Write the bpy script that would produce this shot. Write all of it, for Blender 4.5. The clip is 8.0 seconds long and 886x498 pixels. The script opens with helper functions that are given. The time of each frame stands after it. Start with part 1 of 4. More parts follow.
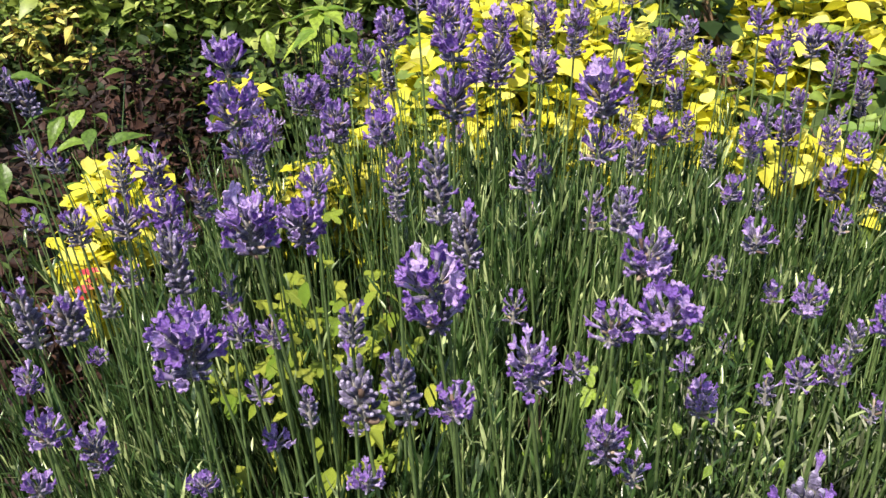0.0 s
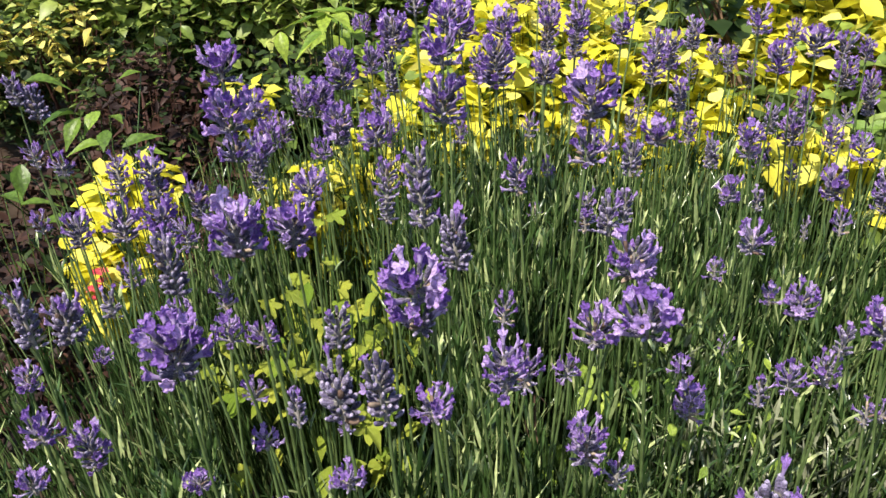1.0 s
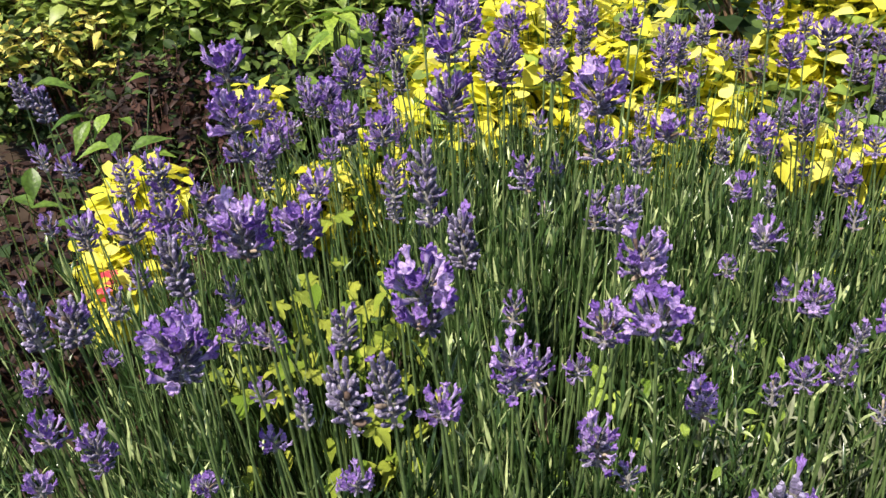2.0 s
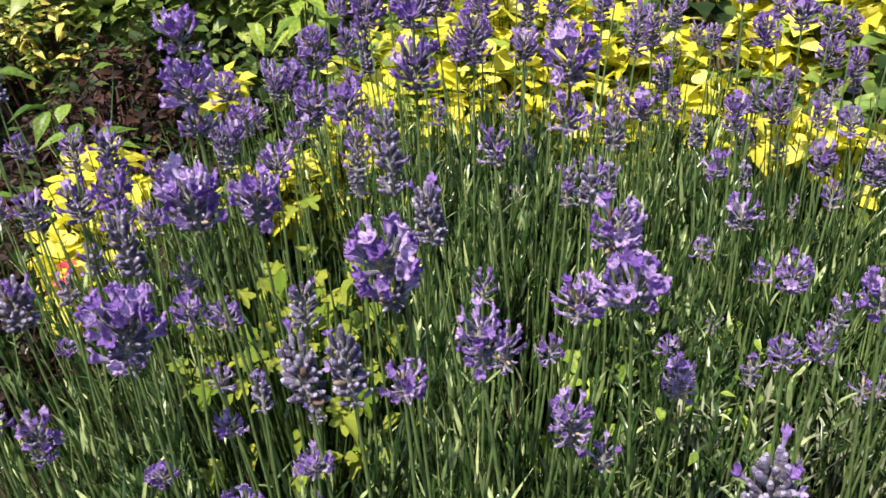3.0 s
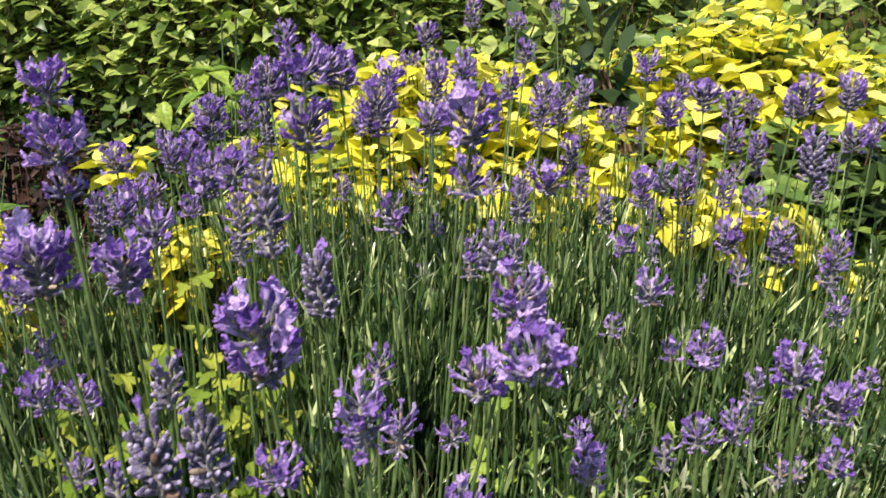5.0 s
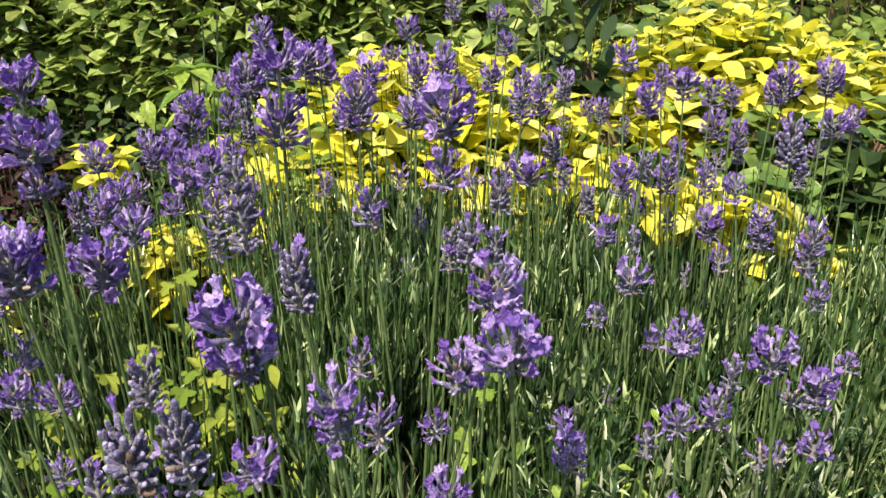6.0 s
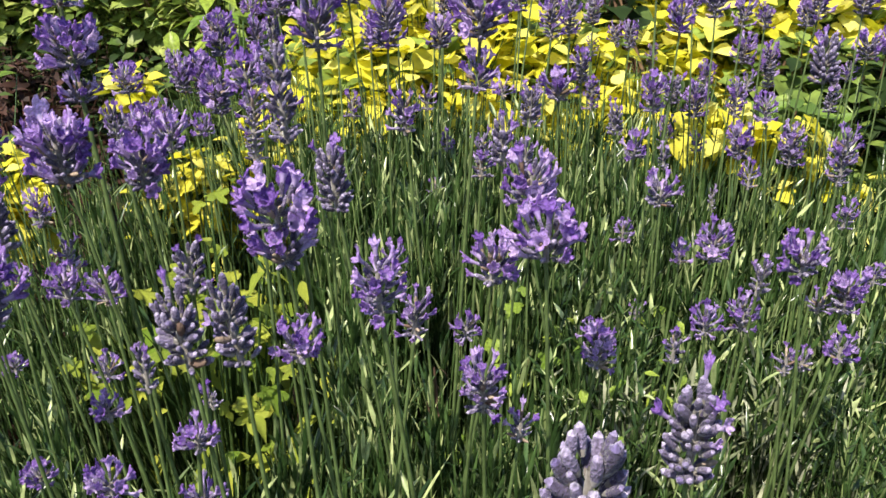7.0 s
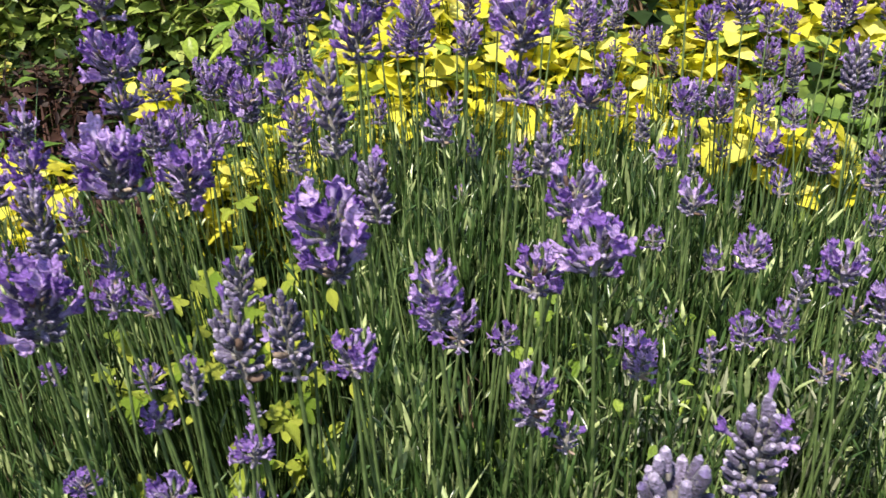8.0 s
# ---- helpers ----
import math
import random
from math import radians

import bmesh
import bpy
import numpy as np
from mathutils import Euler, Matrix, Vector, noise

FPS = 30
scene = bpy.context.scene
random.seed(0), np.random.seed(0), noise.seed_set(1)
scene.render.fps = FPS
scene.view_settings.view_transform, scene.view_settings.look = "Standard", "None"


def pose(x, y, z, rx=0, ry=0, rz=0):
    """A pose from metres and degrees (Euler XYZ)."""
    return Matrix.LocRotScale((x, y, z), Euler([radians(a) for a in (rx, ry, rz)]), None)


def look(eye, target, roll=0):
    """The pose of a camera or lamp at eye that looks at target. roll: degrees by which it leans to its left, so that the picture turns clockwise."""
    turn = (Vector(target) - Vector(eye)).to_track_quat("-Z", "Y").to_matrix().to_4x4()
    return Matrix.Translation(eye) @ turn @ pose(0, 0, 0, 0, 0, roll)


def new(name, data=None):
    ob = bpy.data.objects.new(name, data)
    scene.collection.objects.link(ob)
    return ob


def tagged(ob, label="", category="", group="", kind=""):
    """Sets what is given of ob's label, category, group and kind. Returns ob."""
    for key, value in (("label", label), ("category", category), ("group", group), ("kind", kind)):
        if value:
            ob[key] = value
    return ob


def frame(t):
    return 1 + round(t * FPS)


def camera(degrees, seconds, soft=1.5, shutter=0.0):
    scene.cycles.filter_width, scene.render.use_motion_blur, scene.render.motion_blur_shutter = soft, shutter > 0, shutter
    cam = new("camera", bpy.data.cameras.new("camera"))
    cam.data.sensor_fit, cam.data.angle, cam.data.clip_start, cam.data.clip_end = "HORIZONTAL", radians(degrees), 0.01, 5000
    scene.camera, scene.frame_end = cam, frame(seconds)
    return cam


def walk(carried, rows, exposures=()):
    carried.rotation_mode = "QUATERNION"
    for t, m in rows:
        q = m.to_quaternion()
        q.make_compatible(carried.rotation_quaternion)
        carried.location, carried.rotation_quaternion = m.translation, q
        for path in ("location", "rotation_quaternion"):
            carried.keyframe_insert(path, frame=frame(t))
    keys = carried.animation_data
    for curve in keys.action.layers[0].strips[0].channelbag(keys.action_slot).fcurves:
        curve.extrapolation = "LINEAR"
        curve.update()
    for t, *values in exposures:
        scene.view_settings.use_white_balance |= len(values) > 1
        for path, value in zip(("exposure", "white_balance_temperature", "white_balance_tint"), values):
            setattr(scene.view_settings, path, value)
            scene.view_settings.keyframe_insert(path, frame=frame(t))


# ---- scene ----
cam = camera(56.2, 8.0, shutter=0.4)
ROWS = [
    (0, 0.0000, 0.0000, 0.7000, 65.00, -0.00, 0.00),
    (0.5, 0.0087, -0.0019, 0.7001, 64.73, 0.30, 0.68),
    (1, 0.0158, -0.0026, 0.7032, 64.89, 0.64, 1.33),
    (2.3, 0.0184, 0.0040, 0.6997, 64.91, 1.44, 1.85),
    (2.5, 0.0198, 0.0065, 0.6980, 64.83, 1.37, 1.46),
    (3, 0.0207, 0.0130, 0.6826, 64.86, 0.95, 0.10),
    (3.5, 0.0201, 0.0189, 0.6676, 65.73, -0.06, -1.50),
    (4, 0.0209, 0.0264, 0.6570, 67.17, -0.66, -3.02),
    (4.5, 0.0210, 0.0345, 0.6534, 68.98, -1.02, -4.01),
    (5, 0.0320, 0.0366, 0.6633, 71.06, -1.33, -5.02),
    (5.2, 0.0348, 0.0365, 0.6651, 71.51, -1.31, -5.45),
    (6.3, 0.0378, 0.0326, 0.6604, 69.70, -0.18, -5.85),
    (6.5, 0.0360, 0.0300, 0.6570, 68.81, -0.13, -5.54),
    (7, 0.0309, 0.0238, 0.6467, 66.86, -0.18, -4.61),
    (7.5, 0.0293, 0.0284, 0.6449, 66.59, -0.02, -4.30),
    (8, 0.0168, 0.0247, 0.6517, 66.94, 0.13, -4.08),
]
walk(cam, [(t, pose(x, y, z, rx, ry, rz)) for t, x, y, z, rx, ry, rz in ROWS])

# ---- light ----
SUN_UP, SUN_ROUND = 57.0, 218.0     # degrees over the horizon; compass from +y, clockwise
EXPOSURE = 0.70
world = bpy.data.worlds.new("sky")
scene.world = world
world.use_nodes = True
wn = world.node_tree
sky = wn.nodes.new("ShaderNodeTexSky")
sky.sky_type = "NISHITA"
sky.sun_disc = False
sky.sun_elevation = radians(SUN_UP)
sky.sun_rotation = radians(SUN_ROUND)
wn.links.new(sky.outputs[0], wn.nodes["Background"].inputs[0])
wn.nodes["Background"].inputs[1].default_value = 0.108
sun = new("sun", bpy.data.lights.new("sun", "SUN"))
sun.data.energy, sun.data.angle, sun.data.color = 5.0, radians(0.53), (1.0, 0.915, 0.79)
sx = math.sin(radians(SUN_ROUND)) * math.cos(radians(SUN_UP))
sy = math.cos(radians(SUN_ROUND)) * math.cos(radians(SUN_UP))
sun.matrix_world = look((3 * sx, 3 * sy, 3 * math.sin(radians(SUN_UP))), (0, 0, 0))
scene.view_settings.exposure = EXPOSURE

# ---- materials ----
rnd = random.Random(7)


def surface(name, dark, light, rough=0.55, glow_through=0.0, per="island", grain=180.0, coat=0.3, bump=0.0, third=None, fuzz=0.0, middle=0.5, contrast=0.23):
    """Two or three pigments mixed by piece and by grain, with light passing through thin leaves and petals."""
    m = bpy.data.materials.new(name)
    m.use_nodes = True
    t = m.node_tree
    bsdf, out = t.nodes["Principled BSDF"], t.nodes["Material Output"]
    pick = t.nodes.new("ShaderNodeObjectInfo" if per == "object" else "ShaderNodeNewGeometry")
    chance = pick.outputs["Random"] if per == "object" else pick.outputs["Random Per Island"]
    ramp = t.nodes.new("ShaderNodeValToRGB")
    ramp.color_ramp.elements[0].color = (*dark, 1)
    ramp.color_ramp.elements[1].color = (*light, 1)
    if third:
        ramp.color_ramp.elements.new(middle).color = (*third, 1)
    t.links.new(chance, ramp.inputs[0])
    place = t.nodes.new("ShaderNodeTexCoord")
    tex = t.nodes.new("ShaderNodeTexNoise")
    tex.inputs["Scale"].default_value, tex.inputs["Detail"].default_value = grain, 3.0
    t.links.new(place.outputs["Object"], tex.inputs["Vector"])
    tone = t.nodes.new("ShaderNodeMapRange")
    tone.inputs[1].default_value, tone.inputs[2].default_value = 0.3, 0.7
    tone.inputs[3].default_value, tone.inputs[4].default_value = 0.95 - contrast, 0.95 + contrast
    t.links.new(tex.outputs[0], tone.inputs[0])
    mix = t.nodes.new("ShaderNodeVectorMath")
    mix.operation = "SCALE"
    t.links.new(ramp.outputs[0], mix.inputs[0])
    t.links.new(tone.outputs[0], mix.inputs["Scale"])
    t.links.new(mix.outputs[0], bsdf.inputs["Base Color"])
    bsdf.inputs["Roughness"].default_value = rough
    bsdf.inputs["Specular IOR Level"].default_value = coat
    bsdf.inputs["Sheen Weight"].default_value = fuzz
    if bump:
        b = t.nodes.new("ShaderNodeBump")
        b.inputs["Strength"].default_value, b.inputs["Distance"].default_value = bump, 0.002
        t.links.new(tex.outputs[0], b.inputs["Height"])
        t.links.new(b.outputs[0], bsdf.inputs["Normal"])
    if glow_through:
        thin = t.nodes.new("ShaderNodeBsdfTranslucent")
        t.links.new(mix.outputs[0], thin.inputs[0])
        both = t.nodes.new("ShaderNodeMixShader")
        both.inputs[0].default_value = glow_through
        t.links.new(bsdf.outputs[0], both.inputs[1])
        t.links.new(thin.outputs[0], both.inputs[2])
        t.links.new(both.outputs[0], out.inputs[0])
    return m


PETAL = surface("violet_petal", (0.17, 0.075, 0.38), (0.60, 0.44, 0.78), 0.5, 0.30, "object", 950, third=(0.325, 0.178, 0.56), fuzz=0.15, bump=0.5, contrast=0.5)
PETAL_TUBE = surface("pale_lilac_tube", (0.26, 0.18, 0.42), (0.50, 0.40, 0.64), 0.55, 0.2, "object", 300)
CALYX = surface("mauve_calyx", (0.048, 0.039, 0.082), (0.225, 0.19, 0.315), 0.8, 0.0, "island", 1300, 0.2, bump=0.8, third=(0.098, 0.079, 0.152), fuzz=0.25, contrast=0.5)
CALYX_TIP = surface("lilac_calyx_tip", (0.12, 0.09, 0.23), (0.46, 0.40, 0.56), 0.7, 0.0, "island", 1100, 0.2, bump=0.6, fuzz=0.3, contrast=0.45)
CALYX_DRY = surface("dry_tan_calyx", (0.14, 0.09, 0.07), (0.40, 0.32, 0.24), 0.8, 0.0, "island", 700, 0.2, bump=0.4)
CALYX_BASE = surface("grey_green_calyx_base", (0.14, 0.12, 0.115), (0.30, 0.28, 0.25), 0.8, 0.0, "island", 700, 0.2, fuzz=0.4)
STEM = surface("green_stem", (0.025, 0.052, 0.014), (0.27, 0.36, 0.13), 0.27, 0.0, "island", 140, 0.6, third=(0.068, 0.117, 0.036), middle=0.70, contrast=0.35)
STALK = surface("olive_flower_stalk", (0.038, 0.066, 0.019), (0.14, 0.20, 0.068), 0.42, 0.0, "island", 160, 0.45, contrast=0.35)
BLADE = surface("lavender_leaf", (0.020, 0.047, 0.012), (0.60, 0.69, 0.31), 0.27, 0.27, "island", 160, 0.6, third=(0.076, 0.138, 0.040), middle=0.67, contrast=0.35)
# paler copy of the lavender leaf, with sunlight put into its colour
LIT_BLADE = surface("sunlit_lavender_leaf", (0.13, 0.16, 0.075), (0.42, 0.44, 0.30), 0.5, 0.2, "island", 120, 0.3)
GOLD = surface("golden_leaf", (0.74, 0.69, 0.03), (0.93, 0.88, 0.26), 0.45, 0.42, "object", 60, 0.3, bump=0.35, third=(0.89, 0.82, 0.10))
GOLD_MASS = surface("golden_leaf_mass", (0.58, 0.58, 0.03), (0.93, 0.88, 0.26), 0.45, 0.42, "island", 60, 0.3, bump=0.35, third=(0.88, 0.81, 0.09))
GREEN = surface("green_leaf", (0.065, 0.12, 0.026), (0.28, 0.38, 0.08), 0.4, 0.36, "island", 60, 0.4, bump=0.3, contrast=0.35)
GREEN_ONE = surface("deep_green_leaf", (0.04, 0.09, 0.022), (0.20, 0.32, 0.055), 0.4, 0.25, "object", 60, 0.4, bump=0.3)
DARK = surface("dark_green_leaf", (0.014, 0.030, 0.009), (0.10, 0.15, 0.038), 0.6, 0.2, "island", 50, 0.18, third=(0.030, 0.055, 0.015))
DEEP = surface("deep_shade_leaf", (0.018, 0.036, 0.012), (0.085, 0.14, 0.035), 0.5, 0.2, "object", 60, 0.3, bump=0.3)
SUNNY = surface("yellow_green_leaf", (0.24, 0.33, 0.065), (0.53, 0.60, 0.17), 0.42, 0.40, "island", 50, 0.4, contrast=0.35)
PALE = surface("pale_yellow_leaf", (0.60, 0.50, 0.08), (0.86, 0.78, 0.24), 0.5, 0.35, "island", 60, 0.3)
LIME = surface("lime_leaf", (0.19, 0.31, 0.03), (0.54, 0.58, 0.08), 0.42, 0.35, "object", 70, 0.35, bump=0.6, contrast=0.35)
BROAD = surface("bright_green_leaf", (0.045, 0.105, 0.016), (0.24, 0.36, 0.05), 0.4, 0.3, "object", 9, 0.4, bump=0.6, contrast=0.4)
BRIGHT = surface("sunlit_green_leaf", (0.12, 0.22, 0.025), (0.38, 0.49, 0.065), 0.4, 0.32, "object", 9, 0.4, bump=0.6, contrast=0.35)
PURPLE = surface("purple_brown_leaf", (0.016, 0.009, 0.008), (0.078, 0.038, 0.027), 0.55, 0.12, "island", 50, 0.2, third=(0.032, 0.016, 0.012))
RED_TWIG = surface("red_brown_twig", (0.045, 0.020, 0.015), (0.10, 0.045, 0.03), 0.7, 0.0, "island", 120, 0.2)
TWIG = surface("brown_twig", (0.10, 0.055, 0.03), (0.22, 0.14, 0.08), 0.8, 0.0, "island", 120, 0.2)
RED = surface("red_petal", (0.60, 0.05, 0.09), (0.80, 0.20, 0.18), 0.5, 0.25, "object", 90)
STRAW = surface("dry_straw", (0.06, 0.035, 0.025), (0.13, 0.08, 0.05), 0.8, 0.0, "island", 120, 0.2)
SOIL = surface("soil", (0.05, 0.035, 0.025), (0.05, 0.035, 0.025), 0.95, 0.0, "island", 40, 0.1, bump=0.8)


# ---- tools ----
def mesh_of(name, verts, quads, mats, which=None, smooth=True):
    """A mesh from arrays of corners and of four-cornered faces (a face may repeat its last corner)."""
    verts, quads = np.asarray(verts, np.float32), np.asarray(quads, np.int32)
    me = bpy.data.meshes.new(name)
    me.from_pydata(verts.tolist(), [], [q if q[2] != q[3] else q[:3] for q in quads.tolist()])
    for m in mats:
        me.materials.append(m)
    if which is not None:
        me.polygons.foreach_set("material_index", np.asarray(which, np.int32))
    me.polygons.foreach_set("use_smooth", np.full(len(me.polygons), smooth))
    me.update()
    return me


def piece(name, me, parent=None, label="", m=None):
    ob = new(name, me)
    if parent is not None:
        ob.parent = parent
    if m is not None:
        ob.matrix_basis = m
    if label:
        ob["label"] = label
    return ob


def thing(name, x, y, z=0.0):
    ob = new(name)
    ob.location = (x, y, z)
    ob.empty_display_size = 0.02
    return ob


def axes(forward, spin=0.0):
    """A turn that brings +y to forward and +z near the upper side, rolled by spin radians."""
    f = Vector(forward).normalized()
    up = Vector((0, 0, 1)) if abs(f.z) < 0.97 else Vector((0, 1, 0))
    r = f.cross(up).normalized()
    u = r.cross(f)
    m = Matrix((r, f, u)).transposed()
    return m @ Matrix.Rotation(spin, 3, "Y")


def tube(points, radii, sides=5):
    """Rings round a line of points: corners and faces."""
    v, q = [], []
    pts = [Vector(p) for p in points]
    for i, p in enumerate(pts):
        d = (pts[min(i + 1, len(pts) - 1)] - pts[max(i - 1, 0)])
        a = axes(d)
        for k in range(sides):
            w = 2 * math.pi * k / sides
            v.append(p + a @ Vector((math.cos(w), 0, math.sin(w))) * radii[i])
    for i in range(len(pts) - 1):
        for k in range(sides):
            j = (k + 1) % sides
            q.append((i * sides + k, i * sides + j, (i + 1) * sides + j, (i + 1) * sides + k))
    return [tuple(c) for c in v], q


def leaf_shape(profile, across=3, fold=0.25, curl=0.3, wave=0.0, seed=0):
    """One leaf of length 1 along +y, its halves folded up, its tip curled down. profile: half widths from stalk to tip."""
    r = random.Random(seed)
    n = len(profile)
    v, q = [], []
    for i, half in enumerate(profile):
        s = i / (n - 1)
        for k in range(across):
            u = 2 * k / (across - 1) - 1
            z = abs(u) * half * fold - curl * s * s + wave * r.uniform(-1, 1) * half
            v.append((u * half, s, z))
    for i in range(n - 1):
        for k in range(across - 1):
            a = i * across + k
            q.append((a, a + 1, a + 1 + across, a + across))
    return np.array(v), np.array(q)


def lobed_leaf(lobes=3, fold=0.15, curl=0.25, seed=0):
    """A leaf with blunt lobes: a fan of rows round the stalk's end, two rings deep."""
    r = random.Random(seed)
    n = 8 * lobes
    v = [(0.0, 0.0, 0.0)]
    q = []
    for ring, part in ((0, 0.5), (1, 1.0)):
        for i in range(n + 1):
            a = radians(-150 + 300 * i / n)
            bulge = 0.46 + 0.54 * abs(math.cos(lobes * a * 0.62 + 0.02)) ** 1.2 + r.uniform(-0.03, 0.03)
            reach = part * bulge * (0.75 + 0.25 * math.cos(a))
            x, y = 0.62 * reach * math.sin(a), 0.38 + 0.62 * reach * math.cos(a)
            y = y * (0.4 + 0.6 * min(1, abs(part)))
            v.append((x, y, abs(x) * fold * 1.2 - curl * y * y + r.uniform(-0.035, 0.035) * (0.4 + part)))
    for i in range(n):
        q.append((0, 1 + i, 2 + i, 2 + i))
        a, b = 1 + i, 1 + n + 1 + i
        q.append((a, b, b + 1, a + 1))
    return np.array(v), np.array(q)


class Mass:
    """Gathers many small shapes into one mesh."""

    def __init__(self):
        self.v, self.q, self.w, self.n = [], [], [], 0

    def add(self, v, q, which=0):
        v, q = np.asarray(v, float), np.asarray(q, int)
        self.v.append(v)
        self.q.append(q + self.n)
        self.w.append(np.full(len(q), which))
        self.n += len(v)

    def put(self, shape, at, turn, size, which=0):
        v, q = shape
        a = np.array(turn)
        self.add((v * np.asarray(size)) @ a.T + np.asarray(at), q, which)

    def mesh(self, name, mats):
        return mesh_of(name, np.concatenate(self.v), np.concatenate(self.q), mats, np.concatenate(self.w))


OVATE = [leaf_shape((0.04, 0.25, 0.34, 0.32, 0.20, 0.01), 5, f, c, 0.10, k) for k, (f, c) in enumerate(((0.30, 0.25), (0.45, 0.40), (0.20, 0.12), (0.35, 0.05)))]
SMALL = [leaf_shape((0.03, 0.22, 0.30, 0.20, 0.01), 3, f, c) for f, c in ((0.2, 0.2), (0.4, 0.35), (0.1, 0.05))]
POINTED = [leaf_shape((0.03, 0.17, 0.25, 0.24, 0.16, 0.07, 0.005), 5, f, c, 0.08, k) for k, (f, c) in enumerate(((0.35, 0.3), (0.5, 0.45), (0.25, 0.15)))]
GOLDEN = [leaf_shape((0.03, 0.21, 0.33, 0.35, 0.29, 0.16, 0.01), 5, f, c, 0.13, k + 20) for k, (f, c) in enumerate(((0.18, 0.22), (0.28, 0.34), (0.10, 0.10), (0.20, 0.02), (0.04, 0.45)))]
GOLDEN_FAR = [leaf_shape((0.03, 0.24, 0.35, 0.31, 0.15, 0.01), 3, f, c, 0.12, k + 30) for k, (f, c) in enumerate(((0.18, 0.22), (0.28, 0.34), (0.10, 0.10), (0.20, 0.02), (0.04, 0.45)))]
HEDGE = [leaf_shape((0.03, 0.20, 0.29, 0.27, 0.13, 0.01), 3, f, c, 0.10, k + 40) for k, (f, c) in enumerate(((0.15, 0.25), (0.30, 0.40), (0.08, 0.10), (0.20, 0.55), (0.05, 0.0)))]
LONG = [leaf_shape((0.03, 0.11, 0.14, 0.10, 0.01), 3, f, c) for f, c in ((0.3, 0.3), (0.5, 0.5), (0.2, 0.1))]
LOBED = [lobed_leaf(3, 0.2, 0.3, 1), lobed_leaf(3, 0.05, 0.15, 2), lobed_leaf(5, 0.25, 0.35, 3)]

# ---- ground ----
GX = np.concatenate([np.linspace(-60, -3, 8)[:-1], np.linspace(-3, 3, 61), np.linspace(3, 60, 8)[1:]])
GY = np.concatenate([np.linspace(-60, -3, 8)[:-1], np.linspace(-3, 4, 71), np.linspace(4, 60, 8)[1:]])
gv = [(x, y, 0.02 * noise.noise((x * 2.3, y * 2.3, 0)) + 0.008 * noise.noise((x * 11, y * 11, 3)) - 0.012) for y in GY for x in GX]
gw = len(GX)
gq = [(j * gw + i, j * gw + i + 1, (j + 1) * gw + i + 1, (j + 1) * gw + i) for j in range(len(GY) - 1) for i in range(gw - 1)]
tagged(new("ground", mesh_of("ground", gv, gq, [SOIL])), "dark brown garden soil under the flower bed", "ground", kind="structure")


# ---- lavender bush: narrow leaves and bare stems ----
CROWN = Vector((0.08, 0.45, 0.0))


def bush_edge(x, y):
    """0 in the middle of the bush, 1 at its edge."""
    return math.hypot((x - 0.06) / 0.68, (y - 0.32) / 0.54)


HOLES = ((-0.132, 0.62, 0.045, 0.055), (-0.150, 0.53, 0.035, 0.06), (-0.115, 0.70, 0.070, 0.080), (-0.075, 0.50, 0.075, 0.15), (0.090, 0.51, 0.052, 0.085), (0.241, 0.377, 0.030, 0.050))


def in_hole(x, y):
    return any(math.hypot((x - a) / p, (y - b) / q) < 1 for a, b, p, q in HOLES)


def bush_top(x, y):
    e = bush_edge(x, y)
    s = max(0.0, min(1.0, (y - 0.38) / 0.40))
    return 0.395 + 0.070 * s * s * (3 - 2 * s) - 0.03 * max(0.0, min(1.0, (-0.05 - x) / 0.2)) - 0.02 * e ** 4 - 0.045 * math.exp(-((x - 0.39) / 0.10) ** 2 - ((y - 0.68) / 0.08) ** 2) + 0.02 * noise.noise((x * 9, y * 9, 1.5))


def fan(x, y):
    """The way a stem leans at that spot."""
    return Vector(((x - CROWN.x) * (0.42 if x < CROWN.x else 0.18), (y - CROWN.y) * 0.30, 1.0)).normalized()


BLADES = [leaf_shape((0.3, 0.5, 0.42, 0.02), 3, 0.45, c) for c in (0.6, 2.2, -1.2)]
BITS = [leaf_shape((0.3, 0.5, 0.03), 3, 0.5, c) for c in (0.4, 1.6, -0.8)]
bush = thing("lavender_bush", CROWN.x, CROWN.y)
tagged(bush, "bushy lavender plant with narrow grey-green leaves and stems", "lavender bush")
leaves, stems = Mass(), Mass()


def shoot(x, y, top, nodes, which):
    lean = (fan(x, y) + Vector((rnd.gauss(0, 0.10), rnd.gauss(0, 0.10), 0))).normalized()
    tip = Vector((x, y, top))
    foot = tip - lean * (0.22 / lean.z)
    v, q = tube((foot, (foot + tip) / 2 + Vector((rnd.gauss(0, 0.004), rnd.gauss(0, 0.004), 0)), tip), (0.0010, 0.0008, 0.0004), 3)
    stems.add(v, q)
    spin = rnd.uniform(0, 6.28)
    for k in range(nodes):
        s = 1 - k * 0.011 / 0.22 * rnd.uniform(0.9, 1.2)
        at = foot + (tip - foot) * s
        for side in (0, math.pi):
            a = spin + side + k * 1.57
            short = x > 0.12 and y < 0.52 and rnd.random() < 0.85
            open_up = rnd.uniform(0.3, 1.0) if short else rnd.uniform(0.08, 0.42)
            d = lean + Vector((math.cos(a), math.sin(a), rnd.uniform(-0.1, 0.2))) * open_up
            long = rnd.uniform(0.026, 0.052) * (0.6 + 0.4 * min(1, k / 2)) * (0.5 if short else 0.72 if y > 0.38 else 1.0)
            wide = rnd.uniform(0.0018, 0.0034)
            # a few short leaflets take the paler pigment as painted highlights
            leaves.put(rnd.choice(BLADES), at, axes(d, rnd.uniform(-0.6, 0.6)), (wide, long, wide), 1 if short and rnd.random() < 0.10 else which)


